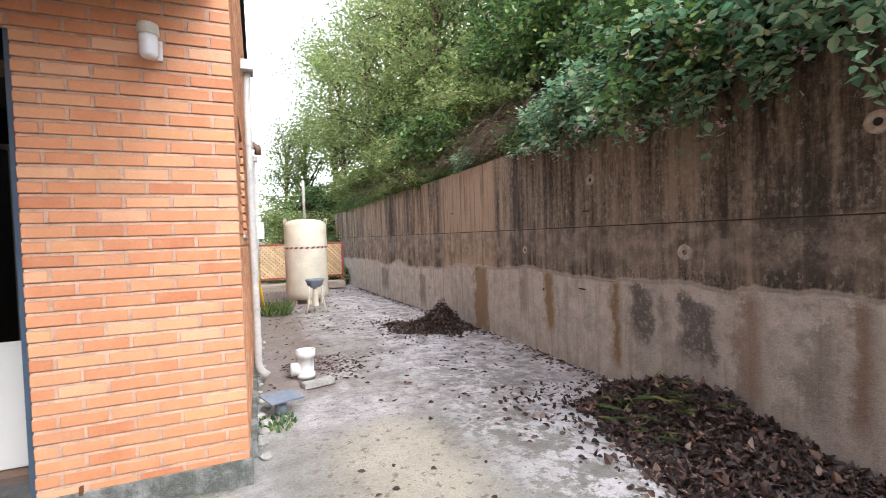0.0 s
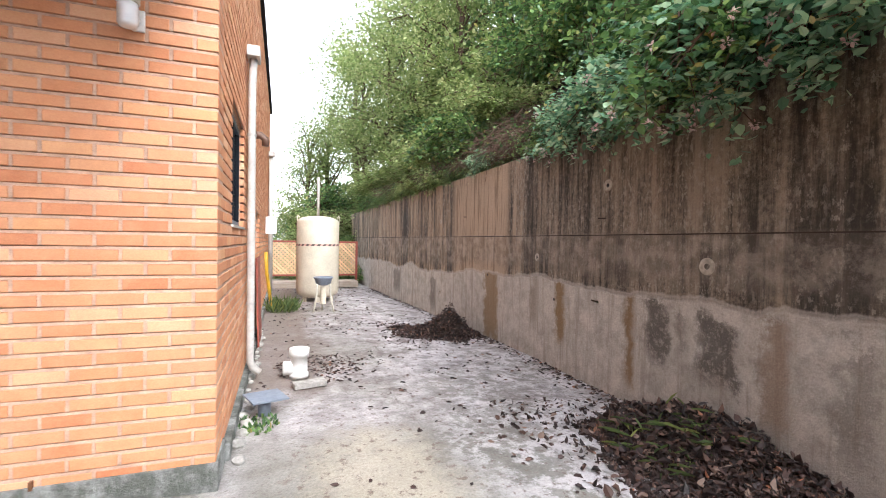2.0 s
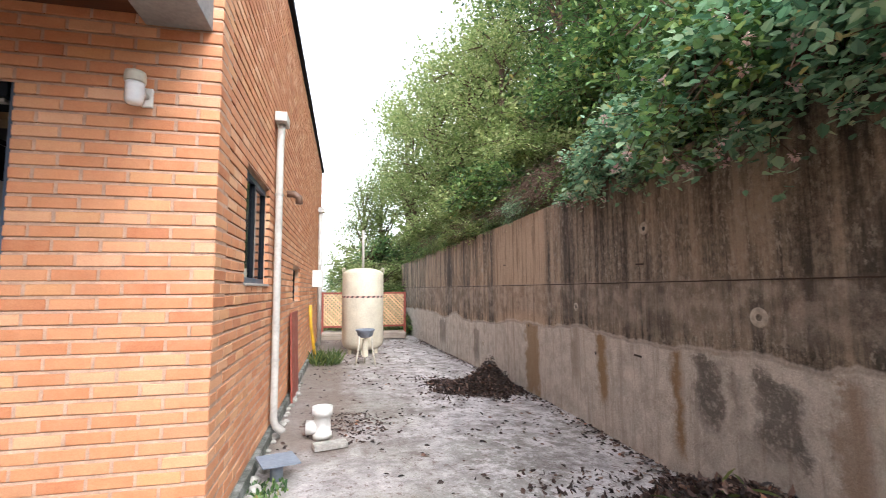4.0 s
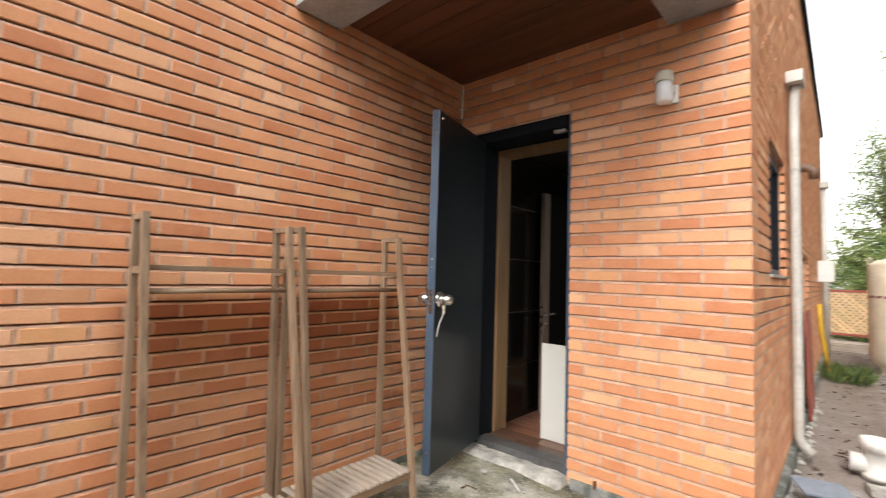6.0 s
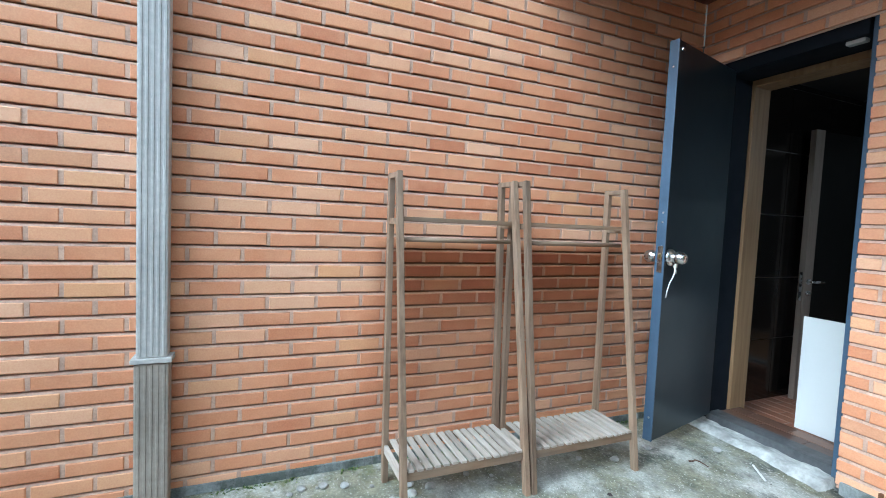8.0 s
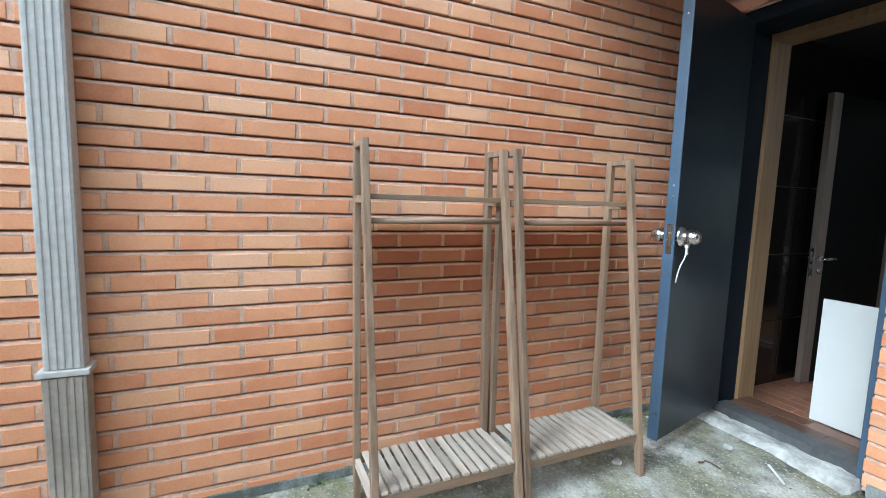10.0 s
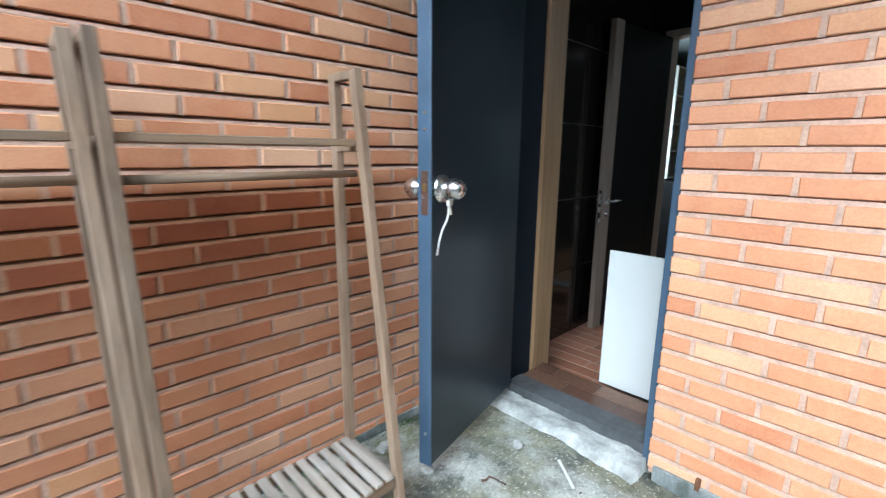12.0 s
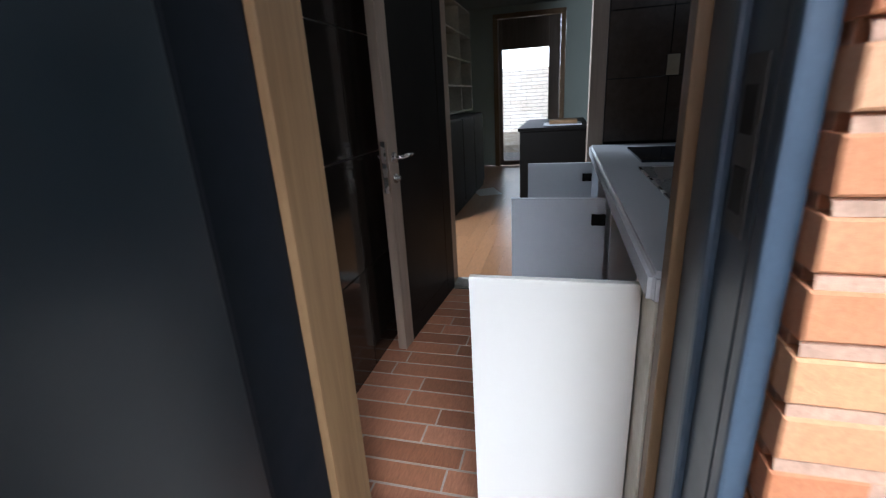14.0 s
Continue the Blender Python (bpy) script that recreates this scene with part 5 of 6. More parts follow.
# hall beyond
tagged(part("wall_hall_left", boxed(HALL_X0 - 0.1, HALL_X0, RY1 + 0.061, HALL_Y1 + 0.1, -0.1, 2.42), GREEN_WALL), "pale green plaster wall of the hall", "wall", kind="structure")
FD0, FD1, FDZ = -2.22, -1.22, 2.25
tagged(part("wall_far_left", boxed(HALL_X0, FD0 - 0.08, HALL_Y1, HALL_Y1 + 0.2, -0.1, 2.42), GREEN_WALL), "pale green end wall of the hall", "wall", kind="structure")
tagged(part("wall_far_right", boxed(FD1 + 0.08, HALL_X1, HALL_Y1, HALL_Y1 + 0.2, -0.1, 2.42), GREEN_WALL), "pale green end wall of the hall", "wall", kind="structure")
tagged(part("wall_far_head", boxed(FD0 - 0.08, FD1 + 0.08, HALL_Y1, HALL_Y1 + 0.2, FDZ + 0.07, 2.42), GREEN_WALL), "pale green end wall over the far door", "wall", kind="structure")
far = tagged(new("door_far"), "brown far door with a tall bright glass pane", "door", kind="structure")
for a, b in ((FD0 - 0.079, FD0), (FD1, FD1 + 0.079)):
    part("casing_side", boxed(a, b, HALL_Y1 - 0.02, HALL_Y1 + 0.18, FZ, FDZ, 0.004), OAK, far)
part("casing_head", boxed(FD0 - 0.079, FD1 + 0.079, HALL_Y1 - 0.02, HALL_Y1 + 0.18, FDZ + 0.001, FDZ + 0.069, 0.004), OAK, far)
part("door_stile", boxed(FD0 + 0.003, FD0 + 0.06, HALL_Y1 + 0.06, HALL_Y1 + 0.10, FZ + 0.01, FDZ - 0.005, 0.003), TAUPE, far)
part("door_stile", boxed(FD1 - 0.18, FD1 - 0.003, HALL_Y1 + 0.06, HALL_Y1 + 0.10, FZ + 0.01, FDZ - 0.005, 0.003), TAUPE, far)
part("top_rail", boxed(FD0 + 0.061, FD1 - 0.181, HALL_Y1 + 0.06, HALL_Y1 + 0.10, 1.79, FDZ - 0.005, 0.003), TAUPE, far)
part("bottom_rail", boxed(FD0 + 0.061, FD1 - 0.181, HALL_Y1 + 0.06, HALL_Y1 + 0.10, FZ + 0.01, -0.03, 0.003), TAUPE, far)
pane = part("glass_pane", boxed(FD0 + 0.062, FD1 - 0.182, HALL_Y1 + 0.078, HALL_Y1 + 0.084, -0.029, 1.789), GLASS, far)
pane.visible_shadow = False
shelf = thing("display_shelf", "pale open display shelf against the hall wall", "shelf")
sx0, sx1, sy0_, sy1_ = -2.88, -2.45, 7.6, 9.8
for y in (sy0_, 8.33, 9.06, sy1_ - 0.02):
    part("upright", boxed(sx0, sx1, y, y + 0.02, 0.9, 2.2, 0.002), CREAM_PLASTIC, shelf)
for z in (0.9, 1.22, 1.54, 1.86, 2.18):
    for a, b in ((sy0_ + 0.021, 8.329), (8.351, 9.059), (9.081, sy1_ - 0.021)):
        part("shelf_board", boxed(sx0, sx1, a, b, z, z + 0.02, 0.002), CREAM_PLASTIC, shelf)
part("back_panel", boxed(sx0 - 0.012, sx0 - 0.001, sy0_, sy1_, 0.9, 2.2), CREAM_PLASTIC, shelf)
for i in range(3):
    lowc = thing("sideboard", "black low cabinet under the display shelf", "cabinet", group="black cabinets in the hall")
    y0 = 7.3 + i * 0.68
    part("body", boxed(-2.88, -2.24, y0, y0 + 0.675, FZ, 0.88, 0.004), DARK_PANEL, lowc)
    part("cabinet_door", boxed(-2.239, -2.22, y0 + 0.006, y0 + 0.669, FZ + 0.08, 0.86, 0.003), DARK_PANEL, lowc)
sideb = thing("black_counter", "black counter with a lighter top in the hall", "counter")
part("body", boxed(-1.6, -0.9, 8.0, 9.6, FZ, 0.70, 0.004), DARK_PANEL, sideb)
part("top", boxed(-1.62, -0.88, 7.98, 9.62, 0.702, 0.735, 0.004), DARK_PANEL, sideb)
tray = thing("wooden_tray", "pale tray on the black counter", "tray")
part("base", boxed(-1.36, -0.95, 8.2, 8.6, 0.736, 0.748, 0.003), CAB_GREY, tray)
part("board", boxed(-1.3, -1.0, 8.25, 8.5, 0.749, 0.79, 0.004), OAK, tray)
paper = thing("paper_sheet", "white sheet of paper lying on the wooden floor", "paper", (-2.1, 8.75, FZ + 0.004), 25)
bm = bmesh.new()
sheet = [[bm.verts.new((-0.15 + 0.3 * i / 6, -0.21 + 0.42 * j / 6, 0.003 + 0.012 * max(0, i + j - 8) / 4)) for j in range(7)] for i in range(7)]
for i in range(6):
    for j in range(6):
        bm.faces.new((sheet[i][j], sheet[i + 1][j], sheet[i + 1][j + 1], sheet[i][j + 1]))
part("leaf", bm, PAPER, paper)
for x, y in ((-1.9, 7.2), (-1.9, 9.0), (-1.2, 8.0)):
    spot = thing("downlight", "small round ceiling downlight", "lamp")
    part("ring", lathe(bmesh.new(), [(0.045, 2.412), (0.045, 2.42)], 20, (x, y, 0)), CHROME, spot)
    em = bpy.data.materials.get("lit_bulb")
    if em is None:
        em, ent, eb = nodes_of("lit_bulb")
        eb.inputs["Emission Color"].default_value, eb.inputs["Emission Strength"].default_value = (1, 0.85, 0.65, 1), 6.0
    part("bulb", lathe(bmesh.new(), [(0.03, 2.408), (0.03, 2.4115)], 16, (x, y, 0)), em, spot)
# courtyard wall seen through the far door
court = tagged(part("courtyard_wall", boxed(-7.0, -0.5, 17.0, 17.2, -0.3, 1.78), PLINTH), "pale brick courtyard wall beyond the far door", "wall", kind="structure")
PALE_BRICK = pieces("pale_court_brick", [(0.0, (0.66, 0.56, 0.48)), (1.0, (0.82, 0.77, 0.71))], 0.85)
for k in range(18):
    for i in range(9):
        x0 = -3.6 + i * 0.31 + (0.155 if k % 2 else 0)
        part("brick", boxed(x0, x0 + 0.296, 16.982, 17.005, 0.0 + k * 0.1, k * 0.1 + 0.086), PALE_BRICK, court)
# boards and tiles of the indoor floors
row = 0
y = RY1 - 0.062
while y > YD + 0.39:
    y0 = max(y - 0.094, YD + 0.38)
    x = RX0 - 0.3 * (row % 2) - 0.13 * (row % 3)
    while x < FACE + 0.03:
        a, b = max(x, RX0 - 0.01), min(x + 0.392, FACE + 0.04)
        if b - a > 0.03:
            part("tile", boxed(a, b, y0, y - 0.005, FZ - 0.0025, FZ), FLOOR_TILE, kitchen_floor)
        x += 0.40
    y -= 0.10
    row += 1
for i in range(21):
    x = HALL_X0 + i * 0.12
    y = RY1 + 0.1 - rng.uniform(0, 0.8)
    while y < HALL_Y1 + 0.2:
        a, b = max(y, RY1 + 0.102), min(y + 1.1, HALL_Y1 + 0.2)
        if b - a > 0.05:
            part("floor_board", boxed(x, x + 0.1185, a, b - 0.0015, FZ - 0.0025, FZ), OAK_FLOOR, hall_floor)
        y += 1.1

# ---- leaves, shrubs, litter ----
def leaf_lists(vs, fs, c, ahead, size, wide, bend, jig):
    """One oval leaf: two faces folded along its rib."""
    ahead = ahead.normalized()
    side = ahead.cross(Vector((jig.uniform(-0.5, 0.5), jig.uniform(-0.5, 0.5), 1.0)))
    if side.length < 1e-3:
        side = Vector((1, 0, 0))
    side.normalize()
    up = side.cross(ahead)
    k = len(vs)
    a, b = c + ahead * size * 0.28 + up * bend * 0.8, c + ahead * size * 0.66 + up * bend * 0.6
    vs.extend((tuple(c), tuple(a + side * wide), tuple(b + side * wide * 0.85), tuple(c + ahead * size - up * bend), tuple(b - side * wide * 0.85), tuple(a - side * wide)))
    fs.extend(((k, k + 1, k + 2, k + 3), (k, k + 3, k + 4, k + 5)))


def shrub_meshes(seed, limbs, reach, droop, leaf_n, leaf_size, leaf_mat, flowers=0):
    """A shrub: arching stems and twigs with leaves set along them, growing towards -x over the wall."""
    jig = random.Random(seed)
    stems, vs, fs, pv, pf = bmesh.new(), [], [], [], []
    for i in range(limbs):
        a = math.radians(jig.uniform(110, 250))
        lift = jig.uniform(0.5, 1.5)
        length = reach * jig.uniform(0.55, 1.15)
        pts = []
        for t in (0, 0.2, 0.4, 0.6, 0.8, 1.0):
            r = length * t
            pts.append(Vector((math.cos(a) * r * 0.8, math.sin(a) * r + 0.1 * math.sin(5 * t + i), lift * length * (t - droop * t * t) + jig.uniform(-0.04, 0.04))))
        tube(stems, pts, 0.012 * reach, 5, 0.25)
        for b in range(7):
            t = jig.uniform(0.3, 1.0)
            j = min(int(t * 5), 4)
            p = pts[j].lerp(pts[j + 1], t * 5 - j)
            dirn = Vector((jig.uniform(-1, 0.5), jig.uniform(-1, 1), jig.uniform(-0.7, 0.8))).normalized()
            q = [p + dirn * s * reach * 0.30 + Vector((0, 0, -0.10 * s * s * reach)) for s in (0, 0.5, 1.0)]
            tube(stems, q, 0.005 * reach, 4, 0.4)
            for n_ in range(leaf_n):
                s = jig.uniform(0.1, 1.05)
                c = q[0].lerp(q[2], s) + Vector((jig.gauss(0, 0.05), jig.gauss(0, 0.05), jig.gauss(0, 0.04))) * reach
                ah = dirn * 0.4 + Vector((jig.uniform(-1, 0.6), jig.uniform(-1, 1), jig.uniform(-0.6, 0.5)))
                size = leaf_size * jig.uniform(0.6, 1.25)
                leaf_lists(vs, fs, c, ah, size, size * jig.uniform(0.28, 0.42), size * 0.08, jig)
            if jig.random() < flowers:
                c = q[2]
                for n_ in range(14):
                    d = Vector((jig.gauss(0, 1), jig.gauss(0, 1), jig.gauss(0, 1))).normalized()
                    leaf_lists(pv, pf, c + d * 0.012, d, 0.022, 0.007, 0.002, jig)
    sm = mesh_from("branchwork", stems, BARK)
    lm = bpy.data.meshes.new("foliage")
    lm.from_pydata(vs, [], fs)
    lm.materials.append(leaf_mat)
    fm = None
    if pv:
        fm = bpy.data.meshes.new("blossom")
        fm.from_pydata(pv, [], pf)
        fm.materials.append(PETAL)
    return sm, lm, fm


def shrub(meshes, label, at, rz, scale):
    sm, lm, fm = meshes
    s = thing("shrub", label, "shrub", at, rz, "shrubs on the bank")
    s.scale = (scale, scale, scale)
    for nm, me in (("branchwork", sm), ("foliage", lm), ("blossom", fm)):
        if me is not None:
            new(nm, me).parent = s


kinds = [shrub_meshes(11, 13, 1.0, 0.9, 42, 0.058, LEAF, 0.1), shrub_meshes(12, 13, 1.0, 1.05, 40, 0.064, LEAF_BLUE, 0.3),
         shrub_meshes(13, 15, 1.0, 0.7, 34, 0.052, LEAF, 0.0), shrub_meshes(14, 13, 1.0, 0.8, 42, 0.052, LEAF_LIGHT, 0.0)]
twigs = shrub_meshes(15, 46, 1.0, 0.95, 1, 0.05, LEAF, 0.0)


def bank_z(y, d):
    return ret_top(max(min(y, 17), -6)) - 0.05 + 0.95 * min(d, 4.0)


names = ["dense green shrub on the bank", "bluish-leaved shrub hanging over the retaining wall with pink blossom", "dark green shrub on the bank", "light green shrub further along the bank"]
y = 0.6
while y < 16.5:
    yy = y + rng.uniform(-0.2, 0.2)
    for reach_x, lift in ((1.15, 0.5), (0.75, 0.15), (1.6, 0.95)) if yy > 4.5 else ((1.15, 0.5),):
        shrub(twigs, "tangle of bare brown twigs on the bank edge", (ret_soft(yy) + reach_x, yy, bank_z(yy, lift)), rng.uniform(-50, 50), rng.uniform(0.9, 1.2))
    for d, s in ((0.12, 1.0), (0.75, 1.3), (1.7, 1.6), (2.8, 2.0), (3.8, 2.3)):
        if 1.0 < d < 2.0 and 5.4 < yy < 8.2 or d < 0.5 and yy > 5.6 or d < 1.0 and 5.6 < yy < 8.0:
            continue
        yy = y + rng.uniform(-0.35, 0.35)
        dd = d + rng.uniform(-0.15, 0.25)
        k = (1 if yy < 6.0 and rng.random() < 0.75 else 0) if d < 0.5 else rng.choice((0, 1, 1, 2) if yy < 6 else (0, 2, 2, 3) if yy < 9 else (2, 3, 3, 3))
        shrub(kinds[k], names[k], (ret_soft(yy) + 0.36 + dd, yy, bank_z(yy, max(dd, 0)) + (0.12 if d < 0.5 else 0.5 if 5.6 < yy < 8.8 and d < 2.5 else 0.05)), rng.uniform(-40, 40), s * rng.uniform(0.85, 1.2))
    y += 0.85


y = 5.7
while y < 15.5:
    k = 2 if y < 8.5 else rng.choice((0, 2, 3))
    if y < 7.6 and rng.random() < 0.6:
        y += 0.42
        continue
    shrub(kinds[k], "low shrub crowding the top edge of the retaining wall", (ret_soft(y) + 0.42, y, ret_top(y) + 0.02), rng.uniform(-30, 30), rng.uniform(0.38, 0.55) if y < 8.5 else rng.uniform(0.55, 0.85))
    y += 0.42


def tree_meshes(seed, high, spread_r, leaf_n, leaf_size, leaf_mat):
    """A tree: tapered trunk, limbs, twigs, and a ragged crown of single leaves in clumps."""
    jig = random.Random(seed)
    stems, vs, fs = bmesh.new(), [], []
    trunk = [Vector((0.08 * math.sin(2.1 * t + seed), 0.08 * math.cos(1.7 * t + seed), t * high * 0.8)) for t in (0, 0.2, 0.4, 0.6, 0.8, 1.0)]
    tube(stems, trunk, 0.022 * high, 8, 0.25)
    for i in range(22):
        t = jig.uniform(0.18, 1.0)
        base = trunk[0].lerp(trunk[-1], t)
        a = jig.uniform(0, 2 * math.pi)
        r = spread_r * jig.uniform(0.5, 1.1) * (1.15 - 0.6 * t)
        tip = base + Vector((math.cos(a) * r, math.sin(a) * r, high * jig.uniform(0.05, 0.24)))
        mid = base.lerp(tip, 0.5) + Vector((0, 0, 0.06 * high))
        tube(stems, [base, mid, tip], 0.006 * high, 5, 0.3)
        for b in range(6):
            c0 = (mid if b % 2 else tip) + Vector((jig.gauss(0, 0.3), jig.gauss(0, 0.3), jig.gauss(0, 0.22))) * spread_r * 0.6
            tube(stems, [mid, c0], 0.0018 * high, 4, 0.5)
            for n_ in range(leaf_n):
                c = c0 + Vector((jig.gauss(0, 0.17), jig.gauss(0, 0.17), jig.gauss(0, 0.13))) * spread_r
                ah = Vector((jig.uniform(-1, 1), jig.uniform(-1, 1), jig.uniform(-0.8, 0.4)))
                size = leaf_size * jig.uniform(0.6, 1.3)
                leaf_lists(vs, fs, c, ah, size, size * jig.uniform(0.22, 0.34), size * 0.08, jig)
    sm = mesh_from("trunk", stems, BARK)
    lm = bpy.data.meshes.new("crown")
    lm.from_pydata(vs, [], fs)
    lm.materials.append(leaf_mat)
    return sm, lm


def tree(meshes, label, at, rz, scale):
    s = thing("tree", label, "tree", at, rz, "trees along the bank")
    s.scale = (scale, scale, scale)
    for nm, me in zip(("trunk", "crown"), meshes):
        new(nm, me).parent = s


tree_kinds = [tree_meshes(31, 6.0, 1.7, 55, 0.11, LEAF_LIGHT), tree_meshes(32, 7.0, 1.8, 55, 0.10, LEAF), tree_meshes(33, 6.5, 1.6, 55, 0.10, LEAF_LIGHT)]
for x, y, k, s in ((5.6, 10.3, 1, 0.95), (4.6, 11.8, 0, 0.85), (6.2, 12.6, 1, 1.2), (4.3, 13.8, 0, 0.95), (5.6, 15.0, 0, 1.2), (3.8, 16.2, 0, 1.05), (5.0, 18.0, 0, 1.35),
                   (3.4, 19.0, 0, 1.0), (6.6, 5.6, 1, 0.9), (7.4, 8.0, 1, 1.1), (2.6, 25.0, 2, 1.35), (3.6, 22.5, 0, 1.35), (1.5, 24.5, 2, 1.1)):
    d = max(min(x - ret_soft(min(y, 17.0)) - 0.36, 4.0), 0.2) if y < 17 else 1.0
    tree(tree_kinds[k], ("pale sunlit tree on the bank", "dark green tree on the bank", "thin airy tree beyond the yard")[k], (x, y, bank_z(y, d) - 0.1 if x > 3.1 else YARD), 40.0 * k + 57.0 * x, s)
for x, y, k, s in ((0.5, 17.0, 3, 1.7), (1.6, 16.4, 3, 1.6), (2.6, 17.2, 3, 1.8), (1.0, 19.5, 2, 2.4), (2.2, 20.5, 3, 2.6), (1.9, 15.3, 0, 1.0)):
    shrub(kinds[k], "pale green shrub behind the lattice fence", (x, y, YARD), 90 * x, s)
    shrub(kinds[k], "pale green shrub behind the lattice fence", (x + 0.2, y + 0.3, YARD + s * 0.5), 90 * x + 150, s)
    shrub(kinds[k], "pale green shrub behind the lattice fence", (x + 0.4, y + 0.6, YARD + s * 0.95), 90 * x + 70, s)

hang = shrub_meshes(16, 12, 1.0, 1.3, 42, 0.056, LEAF_BLUE, 0.45)
hang_b = shrub_meshes(17, 11, 1.0, 1.3, 42, 0.054, LEAF, 0.4)
for i, (y, s) in enumerate(((1.3, 1.15), (1.9, 1.25), (2.5, 1.25), (3.1, 1.2), (3.8, 1.05), (4.6, 0.85), (5.6, 0.6), (7.2, 0.5))):
    shrub(hang if i % 3 else hang_b, "leafy branches hanging over the top of the retaining wall", (ret_soft(y) + 0.22, y, ret_top(y) + 0.22), rng.uniform(-25, 25), s)

# fallen leaves: two heaps and a thin scatter
def heap(name, label, lobes, count, size, limit_x, seed):
    """Dead leaves over a soft mound; lobes: centre, half widths and height of each swelling."""
    jig = random.Random(seed)
    h = thing(name, label, "leaf pile")

    def cover(x, y):
        best = 0.0
        for cx, cy, rx, ry, high in lobes:
            a = math.atan2((y - cy) / ry, (x - cx) / rx)
            lump = 1 + 0.3 * noise.noise(Vector((1.8 * math.cos(a), 1.8 * math.sin(a), cy)))
            q = math.hypot((x - cx) / rx, (y - cy) / ry) / lump
            best += high * max(0.0, 1 - q) ** 1.15
        return best

    def level(x, y):
        c = cover(x, y)
        return ground_level(x, y) + c * (1 + 0.35 * noise.noise(Vector((x * 6, y * 6, 1)))) - (0.03 if c <= 0.0 else 0.0)

    x0, x1 = min(l[0] - 1.35 * l[2] for l in lobes), max(l[0] + 1.35 * l[2] for l in lobes)
    y0, y1 = min(l[1] - 1.35 * l[3] for l in lobes), max(l[1] + 1.35 * l[3] for l in lobes)
    n, vs = 40, []
    for i in range(n + 1):
        for j in range(n + 1):
            x, y = x0 + (x1 - x0) * i / n, y0 + (y1 - y0) * j / n
            x = min(x, limit_x(y) + 0.02)
            vs.append((x, y, level(x, y) - 0.012))
    fs = [(i * (n + 1) + j, (i + 1) * (n + 1) + j, (i + 1) * (n + 1) + j + 1, i * (n + 1) + j + 1) for i in range(n) for j in range(n)]
    from_lists("mound", vs, fs, SOIL, h, True)
    vs, fs = [], []
    most = max(l[4] for l in lobes)
    while len(fs) < count * 2:
        x, y = jig.uniform(x0, x1), jig.uniform(y0, y1)
        c = cover(x, y)
        if x > limit_x(y) - 0.01 or (c <= 0.0 and jig.random() < 0.93):
            continue
        s = size * jig.choice((0.5, 0.6, 0.8, 0.8, 1.0, 1.0, 1.0, 1.2, 1.4, 1.8))
        ah = Vector((jig.uniform(-1, 1), jig.uniform(-1, 1), jig.uniform(-0.25, 0.55)))
        leaf_lists(vs, fs, Vector((x, y, max(level(x, y), ground_level(x, y)) + jig.uniform(-0.004, 0.012 + 0.03 * c / most))), ah, s, s * jig.uniform(0.12, 0.40), s * jig.uniform(-0.35, 0.4), jig)
    tagged(from_lists("dead_leaves", vs, fs, DRY, h), kind="stuff")
    return h, level


near_heap, near_level = heap("leaf_heap", "heap of wet brown dead leaves against the retaining wall", [(3.02, 3.15, 0.75, 0.8, 0.27), (2.80, 2.55, 0.66, 1.0, 0.06), (2.92, 1.7, 0.5, 1.0, 0.05)], 11000, 0.040, ret_soft, 3)
heap("leaf_heap", "small heap of dark dead leaves by the retaining wall", [(2.72, 7.25, 0.44, 0.48, 0.20), (2.74, 7.25, 0.28, 0.34, 0.16), (2.5, 7.2, 0.66, 0.62, 0.05)], 4200, 0.038, ret_soft, 4)
vs, fs, jig = [], [], random.Random(5)
for i in range(110):
    x, y = rng.uniform(2.4, 2.95), rng.uniform(2.85, 3.5)
    leaf_lists(vs, fs, Vector((x, y, near_level(x, y) + 0.01)), Vector((rng.uniform(-1, 1), rng.uniform(-1, 1), 0.15)), rng.uniform(0.08, 0.2), 0.003, 0.012, jig)
tagged(from_lists("stalk_tangle", vs, fs, GRASS, near_heap), kind="stuff")
vs, fs = [], []
for i in range(5200):
    y = 1.6 + 12.0 * jig.random() ** 1.3
    x = jig.uniform(0.12, ret_soft(y) - 0.02)
    if jig.random() < 0.22:
        x = ret_soft(y) - abs(jig.gauss(0, 0.09)) - 0.01
    if noise.noise(Vector((x * 1.1, y * 0.8, 3.0))) + 0.7 * noise.noise(Vector((x * 3.5, y * 3.5, 8.0))) < jig.uniform(-0.35, 0.45) and x < ret_soft(y) - 0.2:
        continue
    if x < 1.6 and y < 4.2 and jig.random() < 0.85:
        continue
    s = jig.uniform(0.015, 0.055)
    leaf_lists(vs, fs, Vector((x, y, ground_level(x, y) + 0.004)), Vector((jig.uniform(-1, 1), jig.uniform(-1, 1), jig.uniform(0, 0.2))), s, s * 0.33, s * jig.uniform(0.0, 0.2), jig)
for i in range(60):
    x, y = jig.uniform(-1.3, 0.0), jig.uniform(1.0, 3.2)
    s = jig.uniform(0.008, 0.03)
    leaf_lists(vs, fs, Vector((x, y, ground_level(x, y) + 0.003)), Vector((jig.uniform(-1, 1), jig.uniform(-1, 1), 0.1)), s, s * 0.3, s * 0.1, jig)
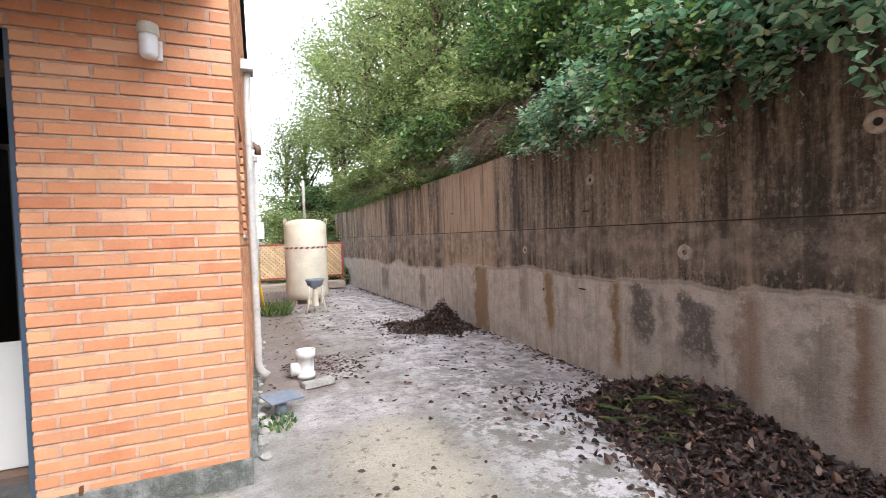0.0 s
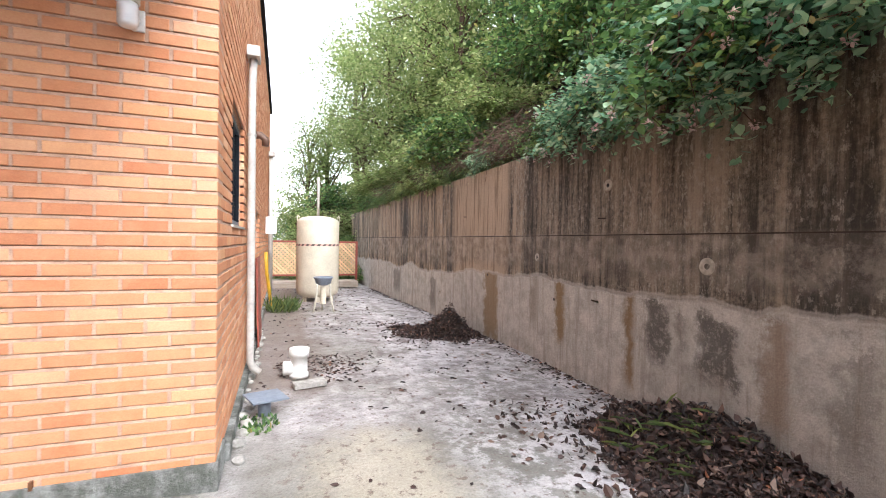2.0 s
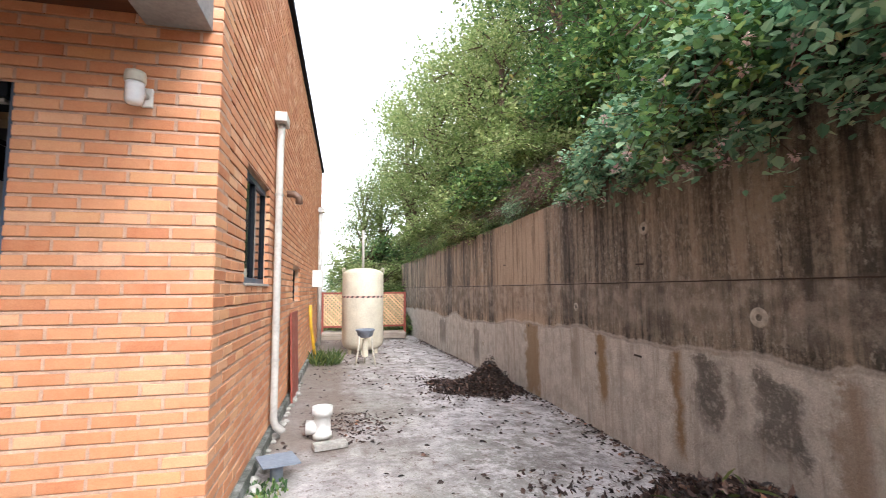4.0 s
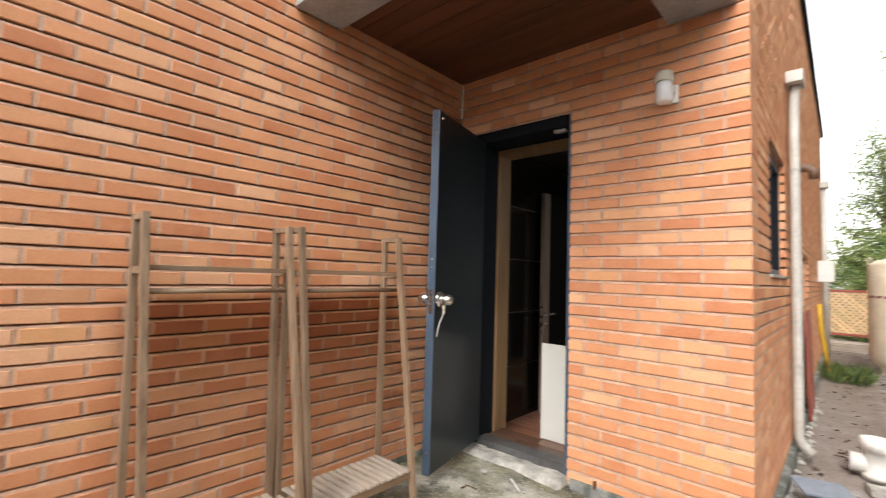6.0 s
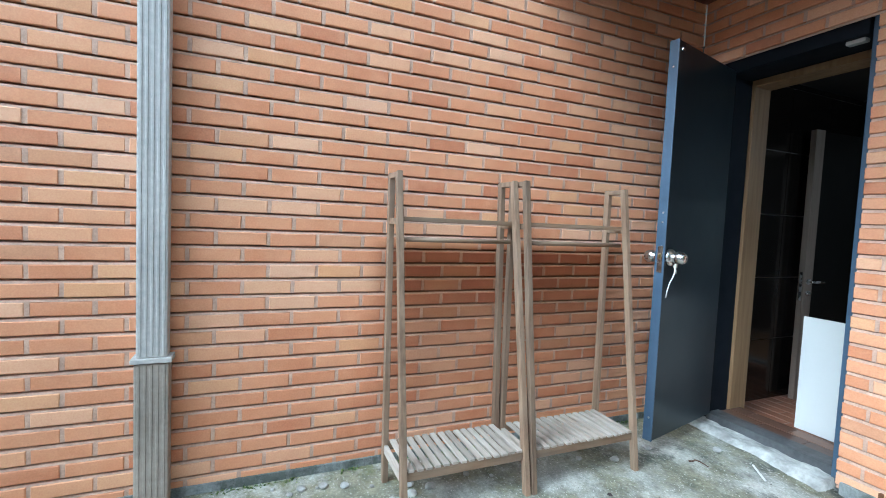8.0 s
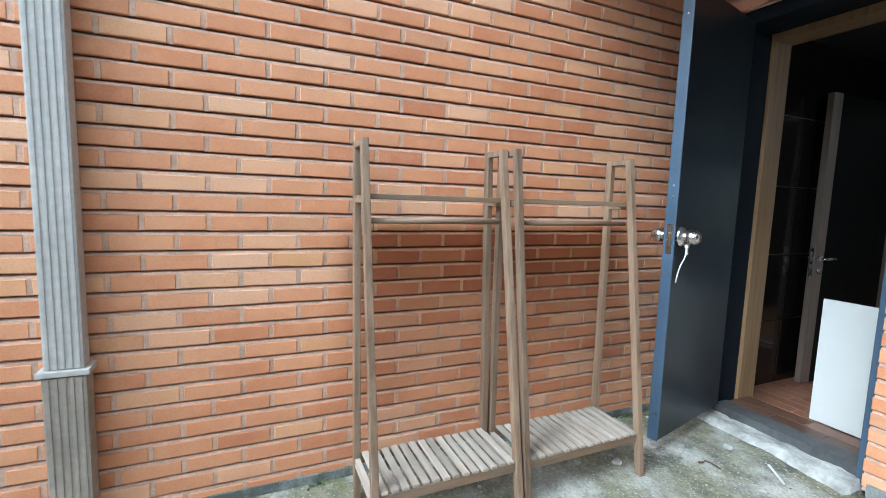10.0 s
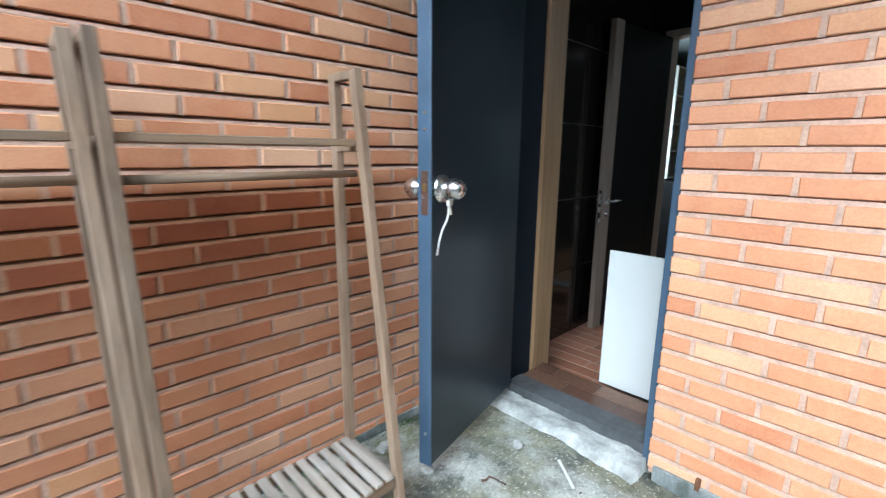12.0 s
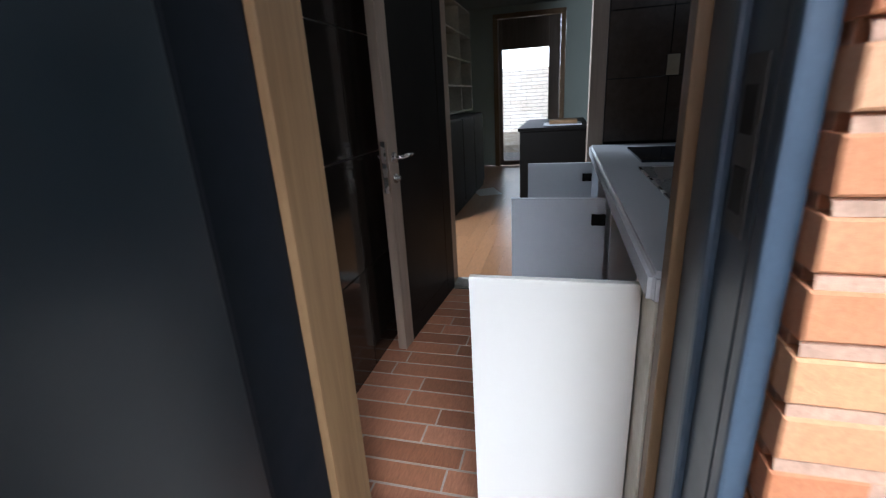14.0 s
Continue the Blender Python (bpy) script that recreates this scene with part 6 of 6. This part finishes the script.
for i in range(420):
    a = jig.uniform(0, 6.28)
    q = math.sqrt(jig.random())
    x, y = 0.66 + 0.42 * q * math.cos(a), 5.55 + 0.5 * q * math.sin(a)
    s = jig.uniform(0.015, 0.045)
    leaf_lists(vs, fs, Vector((x, y, ground_level(x, y) + 0.004)), Vector((jig.uniform(-1, 1), jig.uniform(-1, 1), jig.uniform(0, 0.15))), s, s * 0.35, s * 0.1, jig)
tagged(from_lists("leaf_litter", vs, fs, DRY), "scatter of dry brown leaves over the concrete yard", "leaf litter", kind="stuff")
# litter on the slab by the door: crooked twig, white stick, pebbles by the plinth
twig = thing("dry_twig", "small crooked dark twig on the concrete slab", "twig", (-1.284, 2.95, ground_level(-1.284, 2.95)))
part("stem", tube(bmesh.new(), [(-0.035, -0.02, 0.006), (-0.022, -0.005, 0.010), (-0.025, 0.012, 0.012), (0.0, 0.016, 0.016), (0.04, 0.03, 0.006)], 0.005, 7, 0.5), BARK, twig, smooth=True)
stick = thing("white_stick", "thin white plastic strip lying by the threshold", "stick", (-1.13, 3.20, ground_level(-1.13, 3.20)))
part("strip", beam(bmesh.new(), (-0.06, 0.045, 0.005), (0.06, -0.05, 0.005), 0.010, 0.006, (0, 0, 1), 0.001), WHITE_PLASTIC, stick)
weep = thing("rusty_stub", "rusty iron stub at the foot of the door wall", "stub", (-0.752, YD - 0.012, 0.022))
part("iron", boxed(-0.008, 0.008, -0.003, 0.02, 0.0, 0.042, 0.003), plain("rusty_iron", (0.20, 0.085, 0.035), 0.9, vary=0.5, scale=30), weep)
for i in range(46):
    x, y = XL + 0.06 + 0.42 * rng.random() ** 1.4, rng.uniform(0.55, 1.95) if i < 34 else rng.uniform(2.0, 3.2)
    s = rng.uniform(0.008, 0.026)
    peb = thing("pebble", "small grey stone loose on the mossy slab", "stone", (x, y, ground_level(x, y) + s * 0.3), rng.uniform(0, 180), "stones by the rack wall")
    bm = bmesh.new()
    bmesh.ops.create_icosphere(bm, subdivisions=2, radius=s)
    for v in bm.verts:
        v.co *= 1 + 0.45 * noise.noise(v.co * 40 + Vector((i, 3, 0)))
        v.co.z *= 0.55
    part("stone", bm, SILL_CEMENT, peb)
vs, fs = [], []
for i in range(900):
    y = jig.uniform(0.5, 3.3)
    x = XL + 0.008 + abs(jig.gauss(0, 0.018))
    if noise.noise(Vector((0, y * 4.0, 2.0))) < -0.05:
        continue
    s = jig.uniform(0.006, 0.02)
    leaf_lists(vs, fs, Vector((x, y, ground_level(x, y) - 0.001)), Vector((jig.gauss(0.5, 0.5), jig.gauss(0, 0.6), 0.9)), s, s * 0.3, s * 0.1, jig)
tagged(from_lists("moss_fringe", vs, fs, GRASS), "green moss fringe along the foot of the plinth", "moss", kind="stuff")
# weeds along the wall of the house
def tuft(cx, cy, r, count, high, name, label, mat):
    vs, fs, jig = [], [], random.Random(int(1000 * cx + 10 * cy))
    for i in range(count):
        a, q = jig.uniform(0, 6.28), r * math.sqrt(jig.random())
        x, y = cx + q * math.cos(a), cy + q * 1.4 * math.sin(a)
        s = high * jig.uniform(0.5, 1.2)
        leaf_lists(vs, fs, Vector((x, y, ground_level(x, y) - 0.004)), Vector((jig.gauss(0, 0.45), jig.gauss(0, 0.45), 1)), s, 0.005 if mat is GRASS else s * 0.22, s * 0.06, jig)
    return tagged(from_lists(name, vs, fs, mat), label, "weeds", kind="stuff")


tuft(0.33, 9.4, 0.28, 260, 0.27, "grass_tuft", "tuft of tall green grass by the house wall", GRASS)
tuft(0.17, 4.22, 0.13, 130, 0.05, "weed_patch", "low green weeds beside the plinth", LEAF)

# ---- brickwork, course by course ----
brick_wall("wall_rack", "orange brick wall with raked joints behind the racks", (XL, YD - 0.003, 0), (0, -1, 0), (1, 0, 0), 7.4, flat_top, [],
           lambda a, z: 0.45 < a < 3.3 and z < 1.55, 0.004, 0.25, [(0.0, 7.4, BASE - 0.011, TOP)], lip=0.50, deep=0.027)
brick_wall("wall_door", "orange brick wall round the back door", (-0.002, YD, 0), (-1, 0, 0), (0, -1, 0), 1.811, flat_top, [(0.925, 1.72, 0.0, 2.265)],
           lambda a, z: z < 2.66, 0.112, 0.23, [(0.0, 0.921, BASE - 0.011, TOP), (1.724, 1.811, BASE - 0.011, TOP), (0.921, 1.724, 2.275, TOP)], lip=0.76, deep=0.018)
YE = 13.4
wa0, wa1, sa0, sa1 = YE - WIN[1], YE - WIN[0], YE - SLIT[1], YE - SLIT[0]
brick_wall("wall_side", "orange brick side wall of the house", (0, YE, 0), (0, -1, 0), (1, 0, 0), YE - YD - 0.006, lambda a: TOP,
           [(wa0, wa1, WIN[2], WIN[3]), (sa0, sa1, SLIT[2], SLIT[3])],
           lambda a, z: a > 7.9 and z < 2.2, 0.05, 0.25,
           [(0, sa0, BASE - 0.011, TOP), (sa0, sa1, BASE - 0.011, SLIT[2]), (sa0, sa1, SLIT[3], TOP), (sa1, wa0, BASE - 0.011, TOP), (wa0, wa1, BASE - 0.011, WIN[2]), (wa0, wa1, WIN[3], TOP), (wa1, YE - YD - 0.25, BASE - 0.011, TOP)], lip=0.6, deep=0.02)
coping = part("roof_flashing", beam(bmesh.new(), (-0.1, YE + 0.1, TOP + 0.03), (-0.1, YD - 0.02, TOP + 0.03), 0.3, 0.06, (0, 0, 1), 0.005), FRAME_DARK)
tagged(coping, "thin dark metal flashing along the roof edge", "flashing", kind="structure")
tagged(part("house_roof", boxed(-8.0, -0.26, YD + 0.24, 11.25, 4.0, 4.15), BEAM), "flat roof over the house", "roof", kind="structure")
tagged(part("house_roof_rear", boxed(-8.0, XL - 0.26, -4.0, YD + 0.23, 4.0, 4.15), BEAM), "flat roof over the wing", "roof", kind="structure")
